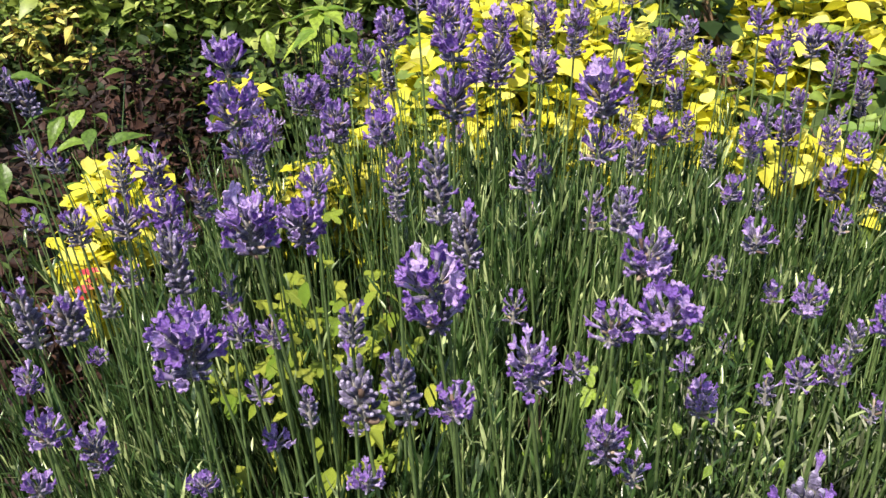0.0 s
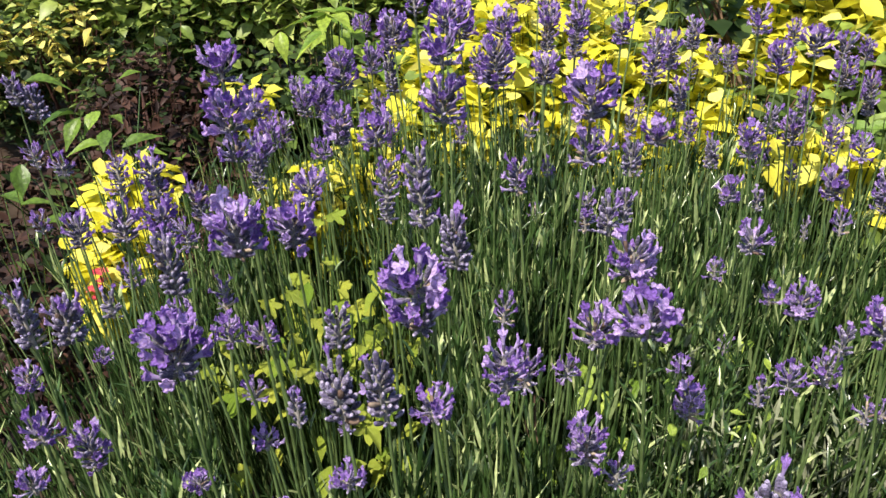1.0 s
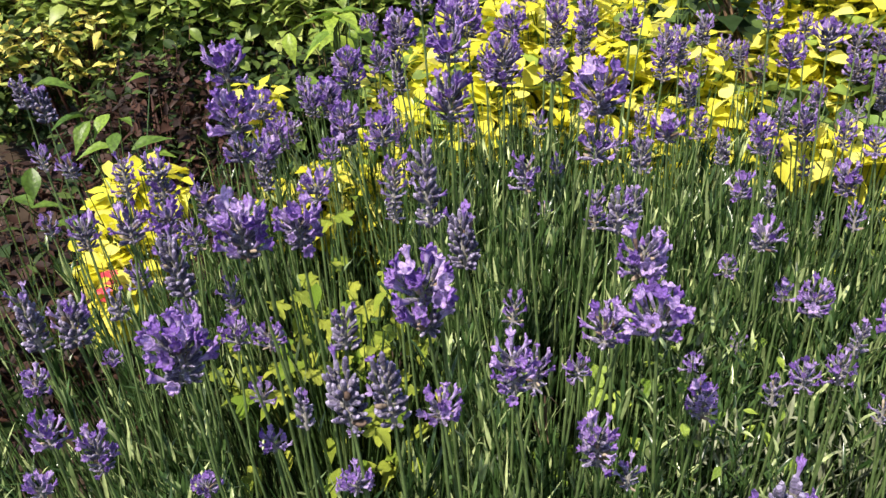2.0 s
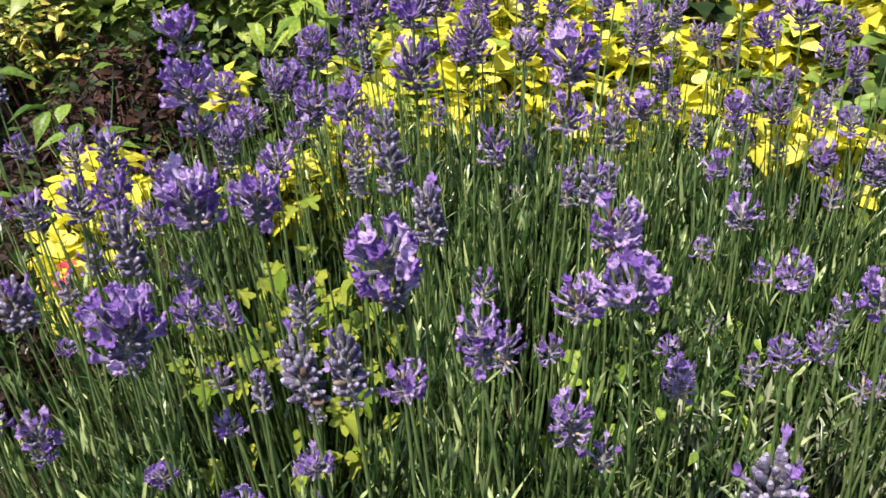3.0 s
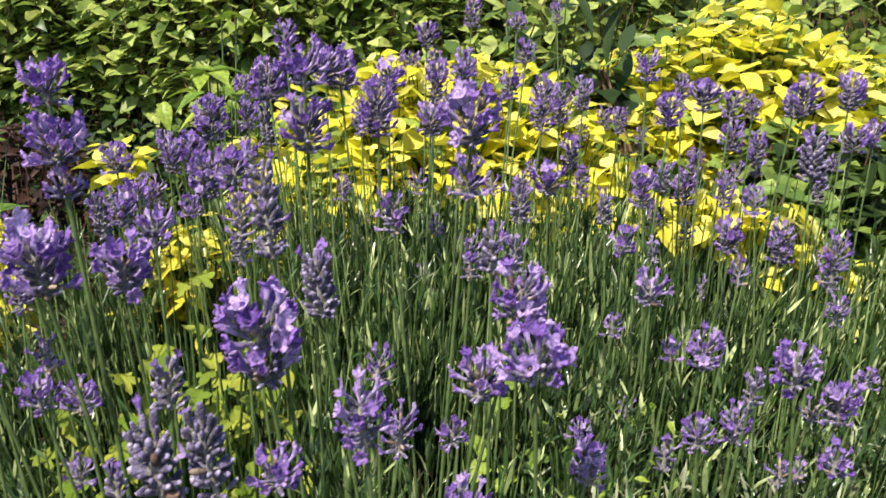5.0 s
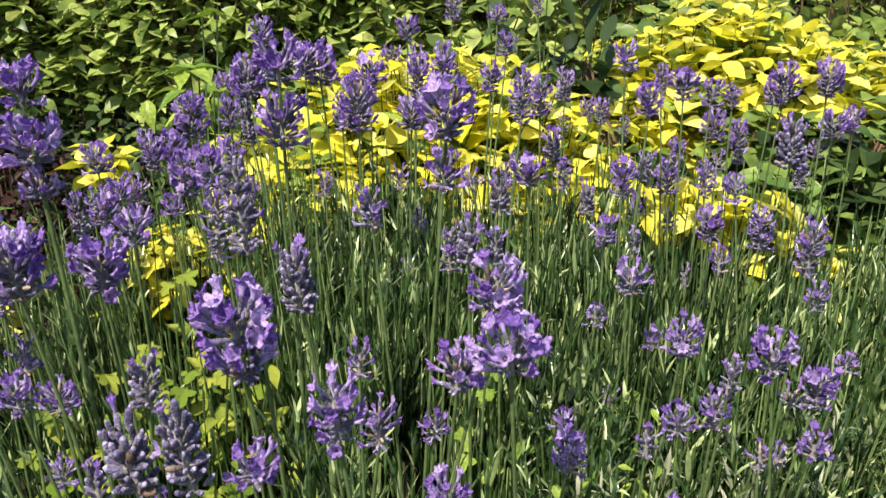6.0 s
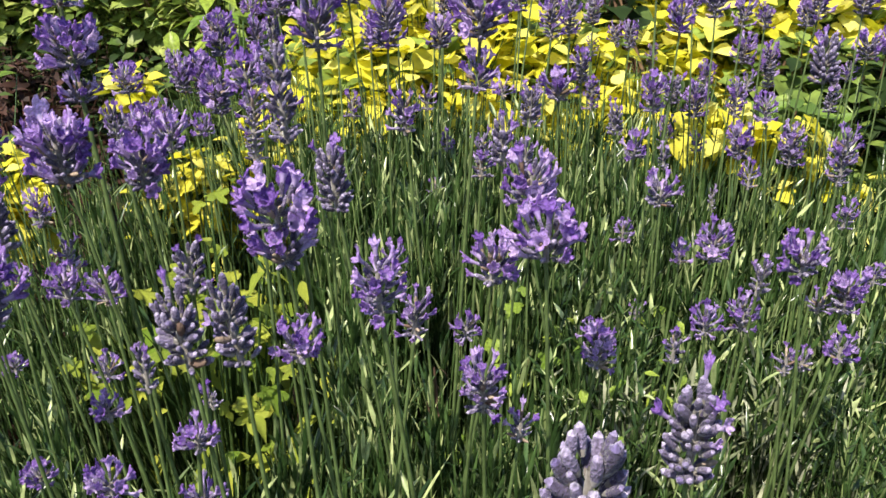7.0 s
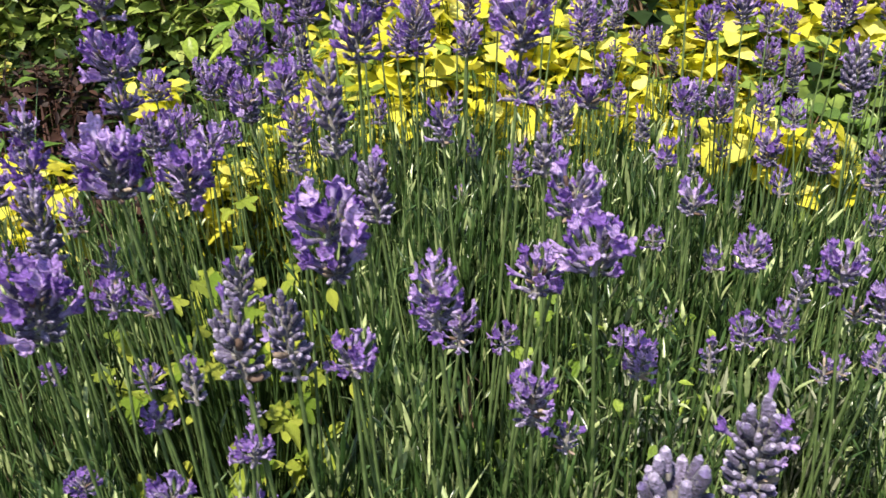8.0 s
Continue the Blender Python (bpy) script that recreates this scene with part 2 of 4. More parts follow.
count = 0
while count < 6200:
    x, y = rnd.uniform(-0.62, 0.74), rnd.uniform(-0.22, 0.84)
    e = bush_edge(x, y)
    if e > 1 or (in_hole(x, y) and rnd.random() < 0.97):
        continue
    if (0.46 < y and rnd.random() < (0.45 if x < 0.03 else 0.20)) or (y < 0.08 and rnd.random() < 0.6) or (x > 0.28 and y > 0.56 and rnd.random() < 0.4) or (x < -0.20 and y > 0.42 and rnd.random() < (0.75 if x > -0.27 else 0.93)):
        continue
    # sunlit patch at the right: most shoots here get the lighter leaf colour
    lit_spot = math.hypot(x - 0.209, y - 0.384) < 0.10 and rnd.random() < 0.6
    shoot(x, y, bush_top(x, y) - rnd.uniform(0.0, 0.08) - (0.03 if lit_spot else 0), rnd.randint(6, 9), 1 if lit_spot else 0)
    count += 1
# bare upright stems between the leaves
count = 0
while count < 6400:
    x, y = rnd.uniform(-0.62, 0.74), rnd.uniform(0.14, 0.90)
    e = bush_edge(x, y)
    if (x > 0.14 and y < 0.50 and rnd.random() < 0.45) or (x > 0.28 and y > 0.56 and rnd.random() < 0.3) or (y > 0.36 and rnd.random() < 0.3) or (x < -0.22 and y > 0.45 and rnd.random() < (0.5 if x > -0.28 else 0.8)):
        continue
    if e > 1.08 or (in_hole(x, y) and rnd.random() < 0.92):
        continue
    lean = (fan(x, y) + Vector((rnd.gauss(0, 0.065), rnd.gauss(0, 0.065), 0))).normalized()
    tip = Vector((x, y, bush_top(x, y) + rnd.uniform(-0.06, 0.02 + 0.03 * (y > 0.5))))
    foot = tip - lean * ((tip.z - 0.02) / lean.z)
    mid = foot.lerp(tip, 0.6) + Vector((rnd.gauss(0, 0.010), rnd.gauss(0, 0.010), 0))
    v, q = tube((foot, mid, tip), (0.0010, 0.0008, 0.0005), 3)
    stems.add(v, q)
    for _ in range(rnd.randint(3, 6) if y < 0.42 else rnd.randint(2, 4)):
        a = rnd.uniform(0, 6.283)
        d = lean * 0.9 + Vector((math.cos(a), math.sin(a), 0)) * rnd.uniform(0.3, 1.1)
        long, wide = rnd.uniform(0.007, 0.020), rnd.uniform(0.0015, 0.0028)
        # scattered pale bits stand for bright glints, painted by pigment
        leaves.put(rnd.choice(BITS), mid.lerp(tip, rnd.uniform(0.1, 1.0)), axes(d, rnd.uniform(-0.8, 0.8)), (wide, long, wide), 1 if x > 0.12 and y < 0.5 and rnd.random() < 0.12 else 0)
    count += 1
piece("leaf_mass", leaves.mesh("leaf_mass", [BLADE, LIT_BLADE]), bush, "narrow grey-green leaves", Matrix.Translation(-CROWN))["kind"] = "stuff"
piece("stem_mass", stems.mesh("stem_mass", [STEM]), bush, "thin green stems", Matrix.Translation(-CROWN))["kind"] = "stuff"


# ---- lavender flower stalks ----
def blossom_mesh(seed, flare):
    """A two-lipped floret, about 10 mm long along +y: a funnel whose rim parts into two tall upper and three short lower lobes. flare: 0 half shut, 1 wide."""
    r = random.Random(seed)
    n = 20
    rings = ((0.0, 0.0008, 0.0), (0.0028, 0.0010, 0.0), (0.0050, 0.0015, 0.1), (0.0066, 0.0019 + 0.0003 * flare, 0.4),
             (0.0077, 0.0025 + 0.0010 * flare, 0.8), (0.0085, 0.0029 + 0.0016 * flare, 1.0), (0.0090, 0.0024 + 0.0016 * flare, 1.15))
    tall = [r.uniform(0.7, 1.3) for _ in range(5)]
    curl = [r.uniform(-0.5, 1.0) for _ in range(5)]
    v, q, w = [], [], []
    for i, (ahead, wide, part) in enumerate(rings):
        for k in range(n):
            a = 2 * math.pi * k / n
            lobe = int((k + 2) % n / 4)
            bulge = abs(math.cos(2.5 * (a - 0.314))) ** 0.6
            upper = max(0.0, math.sin(a))
            reach = wide * (1 - 0.34 * part * (1 - bulge)) * (1 + 0.13 * part * r.uniform(-1, 1))
            far = ahead + part * (0.0019 * upper * tall[lobe] - 0.0016 * (1 - bulge) - 0.0016 * (0.3 + flare) * curl[lobe] * part + r.uniform(-0.0003, 0.0003))
            v.append((math.cos(a) * reach, far, math.sin(a) * reach + 0.0008 * part))
    for i in range(len(rings) - 1):
        for k in range(n):
            j = (k + 1) % n
            q.append((i * n + k, i * n + j, (i + 1) * n + j, (i + 1) * n + k))
            w.append(1 if i < 2 else 0)
    return mesh_of("blossom", v, q, [PETAL, PETAL_TUBE], w)


BLOSSOMS = [blossom_mesh(s, f) for s, f in enumerate((0.0, 0.1, 0.3, 0.5, 0.7, 1.0, 0.2, 0.0, 0.2, 0.6))]
CAL_V, CAL_Q = tube(((0, 0, 0), (0, 0.25, 0), (0, 0.6, 0.02), (0, 0.88, 0.05), (0, 1.02, 0.07)), (0.075, 0.145, 0.175, 0.13, 0.008), 6)
CAL_V, CAL_Q = np.array(CAL_V), np.array(CAL_Q)
CAL_W = np.array([1] * 6 + [0] * 12 + [2] * 6)


def spike(base, up, width, height, bloom, ob_parent, r, label):
    """A flower head: crowded whorls of calyces round the axis, some with an open floret."""
    up = up.normalized()
    head = Mass()
    budding = bloom < 0.3
    long = max(0.0045, min(0.0080, 0.27 * width + 0.0018)) if budding else max(0.0044, min(0.0076, 0.21 * width + 0.0020))
    spread = width / 2 - 0.0010
    height = max(0.004, height - long * 0.8 - (0.0 if budding else 0.0055))
    base = base + up * 0.001
    rows = max(2 if budding else 3, round(height / (0.0030 if budding else 0.0027)))
    petal = max(0.45, min(0.95, width / 0.034))
    v, q = tube((base - up * 0.002, base + up * height), (0.0012, 0.0008), 5)
    head.add(v, q, 1)
    tips = []
    for i in range(rows):
        s = i / max(1, rows - 1)
        n = max(5, min(12, round(width / 0.0019))) if budding else max(6, min(11, round(width / 0.0021)))
        if s > 0.85:
            n = max(4, n - 4)
        wave = 0.12 * math.sin(i * 2.2 + width * 900)          # whorls stand out in tiers
        for k in range(n):
            a = 2 * math.pi * (k + 0.5 * (i % 2)) / n + r.uniform(-0.3, 0.3)
            x = Vector((math.cos(a), math.sin(a), 0))
            lift = ((0.40 + 0.85 * s ** 1.4) if budding else (0.25 + 0.60 * s + (0.45 if s > 0.9 and k % 2 else 0))) + r.uniform(-0.32, 0.32)
            d = (x * math.cos(lift) + up * math.sin(lift)).normalized()
            c = long * r.uniform(0.65, 1.12)
            stand = (spread * (0.92 if budding else 0.62) - c * math.cos(lift)) * (1 - 0.55 * s if budding else 1 - 0.25 * s) * r.uniform(0.8, 1.1)
            at = base + up * (height * s + (r.uniform(-0.0016, 0.0016) if budding else 0)) + x * max(0.0008, stand + wave * 0.004)
            m = np.array(axes(d, r.uniform(-0.4, 0.4)))
            fat = r.uniform(0.90, 1.22) if budding else r.uniform(0.7, 0.98)
            head.v.append((CAL_V * np.array((c * fat, c, c * fat))) @ m.T + np.array(at))
            head.q.append(CAL_Q + head.n)
            head.w.append(CAL_W if r.random() > (0.015 if budding else 0.12) else CAL_W * 0 + 3)
            head.n += len(CAL_V)
            tips.append((at + d * c * 0.8, d, s, x))
    ob = piece("flower_spike", head.mesh("flower_spike", [CALYX, CALYX_BASE, CALYX_TIP, CALYX_DRY]), ob_parent, label)
    full = bloom >= 0.75
    want = int(round(bloom * min(len(tips), 9 + rows * (3.6 if full else 4.6))))
    tips.sort(key=lambda p: r.uniform(0, 1.3) - 0.7 * p[2])
    for at, d, s, x in tips[:want]:
        size = petal * r.uniform(0.75, 1.12) * (1.18 if full else 1.0)
        room = max(0.0030, spread - Vector((at - base).cross(up)).length)
        reach = max(0.40, min(0.90, room / 0.0085 / max(0.7, d.dot(x)))) * r.uniform(0.8, 1.15) * (0.75 if s > 0.8 else 1.0)
        m = Matrix.Translation(at) @ (axes(d + Vector((0, 0, r.uniform(-0.2, 0.35))), r.uniform(-0.5, 0.5)).to_4x4()) @ Matrix.Diagonal((size, reach, size, 1))
        piece("blossom", r.choice(BLOSSOMS), ob, "", m)
    return ob


stalk_count = 0


def lavender_stalk(x, y, z, width, height, bloom, tiers=()):
    """One stalk whose head has its middle at x, y, z. tiers: further whorls down the stalk (how far below, width, height, bloom)."""
    global stalk_count
    stalk_count += 1
    r = random.Random(1000 + stalk_count)
    head = Vector((x, y, z))
    lean = (fan(x, y) + Vector((r.gauss(0, 0.05), r.gauss(0, 0.05), 0))).normalized()
    foot = head - lean * (z / lean.z)
    root = thing("lavender_stalk", foot.x, foot.y, 0.0)
    low = head - lean * (height / 2)
    rel = lambda p: p - foot
    bend = Vector((r.gauss(0, 0.006), r.gauss(0, 0.006), 0))
    line = [foot.lerp(low, s) + bend * (4 * s * (1 - s)) for s in (0, 0.3, 0.6, 0.85, 1.0)]
    thick = 0.0014 if len(tiers) > 1 else 0.0009
    v, q = tube([rel(p) for p in line], (thick * 1.2, thick * 1.1, thick, thick * 0.9, thick * 0.8), 6)
    piece("stem", mesh_of("stem", v, q, [STALK]), root)
    if bloom >= 0.65:
        name = "lavender stalk with many open violet blossoms"
    elif bloom >= 0.35:
        name = "lavender stalk with buds and some violet blossoms"
    elif bloom >= 0.15:
        name = "lavender stalk with mauve buds and few blossoms"
    else:
        name = "lavender stalk with closed grey-mauve buds"
    if tiers:
        name = "tall lavender stalk with separate violet flower whorls"
    tagged(root, name, "lavender", "lavender flower stalks")
    spike(rel(low), lean, width, height, bloom, root, r, "")
    for down, w, h, b in tiers:
        spike(rel(head - lean * (down + h / 2)), lean, w, h, b, root, r, "")
    return root


lavender_stalk(0.067, 0.142, 0.547, 0.021, 0.022, 0.0)
lavender_stalk(0.108, 0.192, 0.521, 0.019, 0.026, 0.14)
lavender_stalk(-0.049, 0.224, 0.492, 0.015, 0.013, 0.90)
lavender_stalk(-0.031, 0.252, 0.524, 0.019, 0.024, 0.03)
lavender_stalk(-0.015, 0.250, 0.527, 0.017, 0.027, 0.10)
lavender_stalk(0.030, 0.244, 0.543, 0.017, 0.023, 0.90)
lavender_stalk(-0.029, 0.248, 0.489, 0.014, 0.013, 0.80)
lavender_stalk(-0.031, 0.253, 0.460, 0.015, 0.011, 0.90)
lavender_stalk(0.004, 0.256, 0.518, 0.018, 0.015, 0.90)
lavender_stalk(0.065, 0.268, 0.491, 0.018, 0.025, 0.80)
lavender_stalk(-0.170, 0.273, 0.464, 0.014, 0.013, 0.80)
lavender_stalk(-0.099, 0.274, 0.530, 0.029, 0.028, 0.90)
lavender_stalk(0.081, 0.277, 0.468, 0.014, 0.017, 0.30)
lavender_stalk(0.088, 0.284, 0.540, 0.030, 0.020, 0.85)
lavender_stalk(-0.171, 0.290, 0.480, 0.018, 0.018, 0.80)
lavender_stalk(-0.153, 0.294, 0.466, 0.017, 0.025, 0.80)
lavender_stalk(-0.005, 0.295, 0.550, 0.031, 0.019, 0.95, ((0.018, 0.026, 0.012, 0.6),))
lavender_stalk(-0.074, 0.298, 0.466, 0.011, 0.007, 0.90)
lavender_stalk(-0.059, 0.302, 0.480, 0.012, 0.016, 0.20)
lavender_stalk(-0.039, 0.307, 0.520, 0.017, 0.018, 0.08)
lavender_stalk(-0.002, 0.311, 0.583, 0.015, 0.033, 0.12)
lavender_stalk(0.044, 0.312, 0.497, 0.015, 0.022, 0.50)
lavender_stalk(-0.080, 0.312, 0.565, 0.027, 0.027, 0.90)
lavender_stalk(0.074, 0.314, 0.517, 0.023, 0.020, 0.80)
lavender_stalk(-0.185, 0.322, 0.515, 0.016, 0.028, 0.10)
lavender_stalk(0.123, 0.327, 0.470, 0.016, 0.022, 0.90)
lavender_stalk(0.091, 0.331, 0.544, 0.025, 0.023, 0.85)
lavender_stalk(-0.080, 0.333, 0.503, 0.016, 0.017, 0.90)
lavender_stalk(-0.044, 0.334, 0.449, 0.012, 0.014, 0.30)
lavender_stalk(-0.123, 0.336, 0.410, 0.007, 0.010, 0.90)
lavender_stalk(-0.097, 0.337, 0.503, 0.016, 0.018, 0.90)
lavender_stalk(0.177, 0.346, 0.471, 0.016, 0.016, 0.80)
lavender_stalk(0.245, 0.347, 0.453, 0.016, 0.016, 0.90)
lavender_stalk(0.200, 0.347, 0.489, 0.011, 0.015, 0.20)
lavender_stalk(-0.130, 0.348, 0.399, 0.008, 0.010, 0.90)
lavender_stalk(0.221, 0.352, 0.498, 0.024, 0.019, 0.80)
lavender_stalk(-0.210, 0.352, 0.464, 0.016, 0.017, 0.90)
lavender_stalk(-0.183, 0.353, 0.496, 0.021, 0.023, 0.25)
lavender_stalk(0.198, 0.354, 0.470, 0.017, 0.021, 0.70)
lavender_stalk(0.083, 0.356, 0.552, 0.014, 0.018, 0.20)
lavender_stalk(-0.128, 0.357, 0.525, 0.018, 0.032, 0.20)
lavender_stalk(0.226, 0.359, 0.440, 0.009, 0.017, 0.30)
lavender_stalk(0.252, 0.362, 0.474, 0.019, 0.023, 0.90)
lavender_stalk(0.237, 0.363, 0.437, 0.014, 0.013, 0.30)
lavender_stalk(-0.068, 0.366, 0.544, 0.025, 0.024, 0.80)
lavender_stalk(0.011, 0.370, 0.532, 0.020, 0.026, 0.12)
lavender_stalk(-0.133, 0.370, 0.546, 0.020, 0.023, 0.60)
lavender_stalk(-0.100, 0.374, 0.442, 0.017, 0.015, 0.60)
lavender_stalk(0.037, 0.375, 0.493, 0.013, 0.020, 0.50)
lavender_stalk(0.247, 0.376, 0.461, 0.010, 0.010, 0.30)
lavender_stalk(0.072, 0.381, 0.453, 0.015, 0.015, 0.90)
lavender_stalk(0.192, 0.382, 0.493, 0.019, 0.022, 0.90)
lavender_stalk(0.180, 0.385, 0.433, 0.012, 0.017, 0.20)
lavender_stalk(-0.023, 0.386, 0.555, 0.014, 0.036, 0.30)
lavender_stalk(0.077, 0.387, 0.602, 0.026, 0.026, 0.90, ((0.026, 0.020, 0.018, 0.6),))
lavender_stalk(-0.116, 0.396, 0.491, 0.015, 0.021, 0.40)
lavender_stalk(0.005, 0.406, 0.621, 0.024, 0.020, 0.80, ((0.026, 0.026, 0.026, 0.6),))
lavender_stalk(-0.147, 0.409, 0.474, 0.008, 0.011, 0.80)
lavender_stalk(-0.171, 0.411, 0.525, 0.024, 0.021, 0.50)
lavender_stalk(0.267, 0.412, 0.526, 0.017, 0.032, 0.50)
lavender_stalk(0.044, 0.413, 0.552, 0.018, 0.022, 0.40)
lavender_stalk(-0.190, 0.416, 0.471, 0.016, 0.015, 0.10)
lavender_stalk(-0.172, 0.418, 0.552, 0.012, 0.027, 0.40)
lavender_stalk(0.083, 0.423, 0.528, 0.015, 0.027, 0.30)
lavender_stalk(-0.111, 0.424, 0.609, 0.024, 0.019, 0.80, ((0.026, 0.032, 0.022, 0.9), (0.048, 0.022, 0.012, 0.5)))
lavender_stalk(-0.156, 0.425, 0.547, 0.020, 0.028, 0.50)
lavender_stalk(0.308, 0.426, 0.452, 0.013, 0.014, 0.80)
lavender_stalk(-0.208, 0.431, 0.512, 0.021, 0.022, 0.40)
lavender_stalk(-0.071, 0.431, 0.539, 0.022, 0.019, 0.70)
lavender_stalk(-0.138, 0.440, 0.528, 0.019, 0.029, 0.30)
lavender_stalk(-0.174, 0.441, 0.405, 0.009, 0.009, 0.80)
lavender_stalk(0.153, 0.446, 0.413, 0.011, 0.014, 0.80)
lavender_stalk(-0.035, 0.452, 0.565, 0.024, 0.019, 0.60)
lavender_stalk(0.194, 0.467, 0.490, 0.027, 0.020, 0.40)
lavender_stalk(0.099, 0.467, 0.550, 0.009, 0.009, 0.60)
lavender_stalk(-0.200, 0.470, 0.465, 0.016, 0.021, 0.60)
lavender_stalk(0.115, 0.475, 0.508, 0.014, 0.020, 0.20)
lavender_stalk(0.215, 0.479, 0.446, 0.013, 0.016, 0.90)
lavender_stalk(0.194, 0.487, 0.402, 0.009, 0.015, 0.30)
lavender_stalk(-0.115, 0.492, 0.525, 0.014, 0.022, 0.20)
lavender_stalk(0.120, 0.493, 0.533, 0.017, 0.021, 0.20)
lavender_stalk(0.262, 0.501, 0.487, 0.016, 0.018, 0.50)
lavender_stalk(-0.248, 0.508, 0.377, 0.007, 0.008, 0.90)
lavender_stalk(0.188, 0.512, 0.448, 0.013, 0.017, 0.80)
lavender_stalk(-0.270, 0.515, 0.530, 0.015, 0.020, 0.50)
lavender_stalk(0.341, 0.517, 0.452, 0.017, 0.021, 0.50)
lavender_stalk(0.193, 0.520, 0.502, 0.022, 0.017, 0.50)
lavender_stalk(0.297, 0.522, 0.500, 0.018, 0.031, 0.70)
lavender_stalk(-0.179, 0.523, 0.469, 0.017, 0.023, 0.60)
lavender_stalk(0.218, 0.534, 0.488, 0.011, 0.013, 0.20)
lavender_stalk(0.208, 0.538, 0.531, 0.019, 0.026, 0.80)
lavender_stalk(0.147, 0.542, 0.536, 0.026, 0.021, 0.60)
lavender_stalk(0.322, 0.544, 0.548, 0.024, 0.027, 0.20)
lavender_stalk(-0.274, 0.556, 0.509, 0.022, 0.018, 0.30)
lavender_stalk(-0.017, 0.558, 0.621, 0.017, 0.020, 0.50)
lavender_stalk(0.280, 0.560, 0.491, 0.022, 0.026, 0.60)
lavender_stalk(-0.308, 0.572, 0.457, 0.019, 0.019, 0.50)
lavender_stalk(0.147, 0.572, 0.579, 0.019, 0.038, 0.60)
lavender_stalk(0.216, 0.578, 0.604, 0.019, 0.022, 0.60)
lavender_stalk(-0.047, 0.601, 0.538, 0.017, 0.025, 0.40)
lavender_stalk(0.315, 0.602, 0.505, 0.019, 0.021, 0.80)
lavender_stalk(-0.325, 0.609, 0.548, 0.017, 0.021, 0.20)
lavender_stalk(-0.315, 0.615, 0.538, 0.021, 0.026, 0.20)
lavender_stalk(0.300, 0.621, 0.508, 0.017, 0.030, 0.70)
lavender_stalk(0.040, 0.622, 0.566, 0.031, 0.038, 0.70)
lavender_stalk(-0.083, 0.628, 0.516, 0.026, 0.035, 0.80)
lavender_stalk(0.360, 0.634, 0.577, 0.025, 0.030, 0.60)
lavender_stalk(0.256, 0.635, 0.565, 0.025, 0.025, 0.70)
lavender_stalk(0.213, 0.636, 0.488, 0.016, 0.022, 0.10)
lavender_stalk(0.301, 0.641, 0.418, 0.009, 0.016, 0.10)
lavender_stalk(0.197, 0.649, 0.507, 0.013, 0.027, 0.70)
lavender_stalk(0.404, 0.651, 0.577, 0.026, 0.028, 0.60)
lavender_stalk(0.103, 0.653, 0.583, 0.021, 0.043, 0.60)
lavender_stalk(0.289, 0.654, 0.573, 0.024, 0.024, 0.60)
lavender_stalk(0.076, 0.656, 0.432, 0.009, 0.012, 0.30)
lavender_stalk(0.080, 0.656, 0.553, 0.024, 0.026, 0.60)
lavender_stalk(-0.084, 0.667, 0.551, 0.029, 0.034, 0.70)
lavender_stalk(0.001, 0.677, 0.590, 0.030, 0.025, 0.60)
lavender_stalk(0.088, 0.680, 0.462, 0.014, 0.017, 0.50)
lavender_stalk(0.184, 0.683, 0.561, 0.020, 0.032, 0.60)
lavender_stalk(0.027, 0.684, 0.550, 0.016, 0.032, 0.60)
lavender_stalk(0.283, 0.687, 0.574, 0.016, 0.022, 0.50)
lavender_stalk(-0.043, 0.689, 0.577, 0.030, 0.032, 0.80)
lavender_stalk(-0.109, 0.690, 0.475, 0.020, 0.017, 0.80)
lavender_stalk(0.302, 0.690, 0.454, 0.017, 0.019, 0.30)
lavender_stalk(0.012, 0.691, 0.491, 0.017, 0.022, 0.50)
lavender_stalk(0.011, 0.692, 0.585, 0.032, 0.032, 0.70)
lavender_stalk(0.341, 0.693, 0.504, 0.017, 0.019, 0.30)
lavender_stalk(0.442, 0.695, 0.532, 0.028, 0.024, 0.60)
lavender_stalk(0.459, 0.696, 0.537, 0.019, 0.024, 0.60)
lavender_stalk(0.281, 0.701, 0.496, 0.017, 0.022, 0.20)
lavender_stalk(-0.047, 0.701, 0.538, 0.017, 0.033, 0.20)
lavender_stalk(-0.167, 0.702, 0.471, 0.027, 0.030, 0.70)
lavender_stalk(0.073, 0.702, 0.493, 0.017, 0.022, 0.30)
lavender_stalk(0.422, 0.703, 0.488, 0.015, 0.029, 0.20)
lavender_stalk(0.338, 0.712, 0.557, 0.023, 0.023, 0.60)
lavender_stalk(0.357, 0.713, 0.556, 0.016, 0.023, 0.60)
lavender_stalk(-0.171, 0.714, 0.509, 0.027, 0.025, 0.70)
lavender_stalk(0.283, 0.715, 0.459, 0.017, 0.025, 0.60)
lavender_stalk(0.442, 0.718, 0.509, 0.017, 0.022, 0.60)
lavender_stalk(0.308, 0.718, 0.483, 0.027, 0.030, 0.60)
lavender_stalk(0.151, 0.724, 0.570, 0.021, 0.024, 0.70)
lavender_stalk(0.207, 0.726, 0.513, 0.022, 0.030, 0.30)
lavender_stalk(-0.130, 0.728, 0.508, 0.023, 0.030, 0.50)
lavender_stalk(-0.114, 0.734, 0.509, 0.028, 0.035, 0.80)
lavender_stalk(0.050, 0.737, 0.572, 0.029, 0.029, 0.60)
lavender_stalk(-0.138, 0.749, 0.511, 0.017, 0.024, 0.20)
lavender_stalk(0.386, 0.752, 0.506, 0.020, 0.041, 0.50)
lavender_stalk(0.329, 0.754, 0.499, 0.018, 0.026, 0.70)
lavender_stalk(-0.070, 0.764, 0.537, 0.021, 0.026, 0.70)
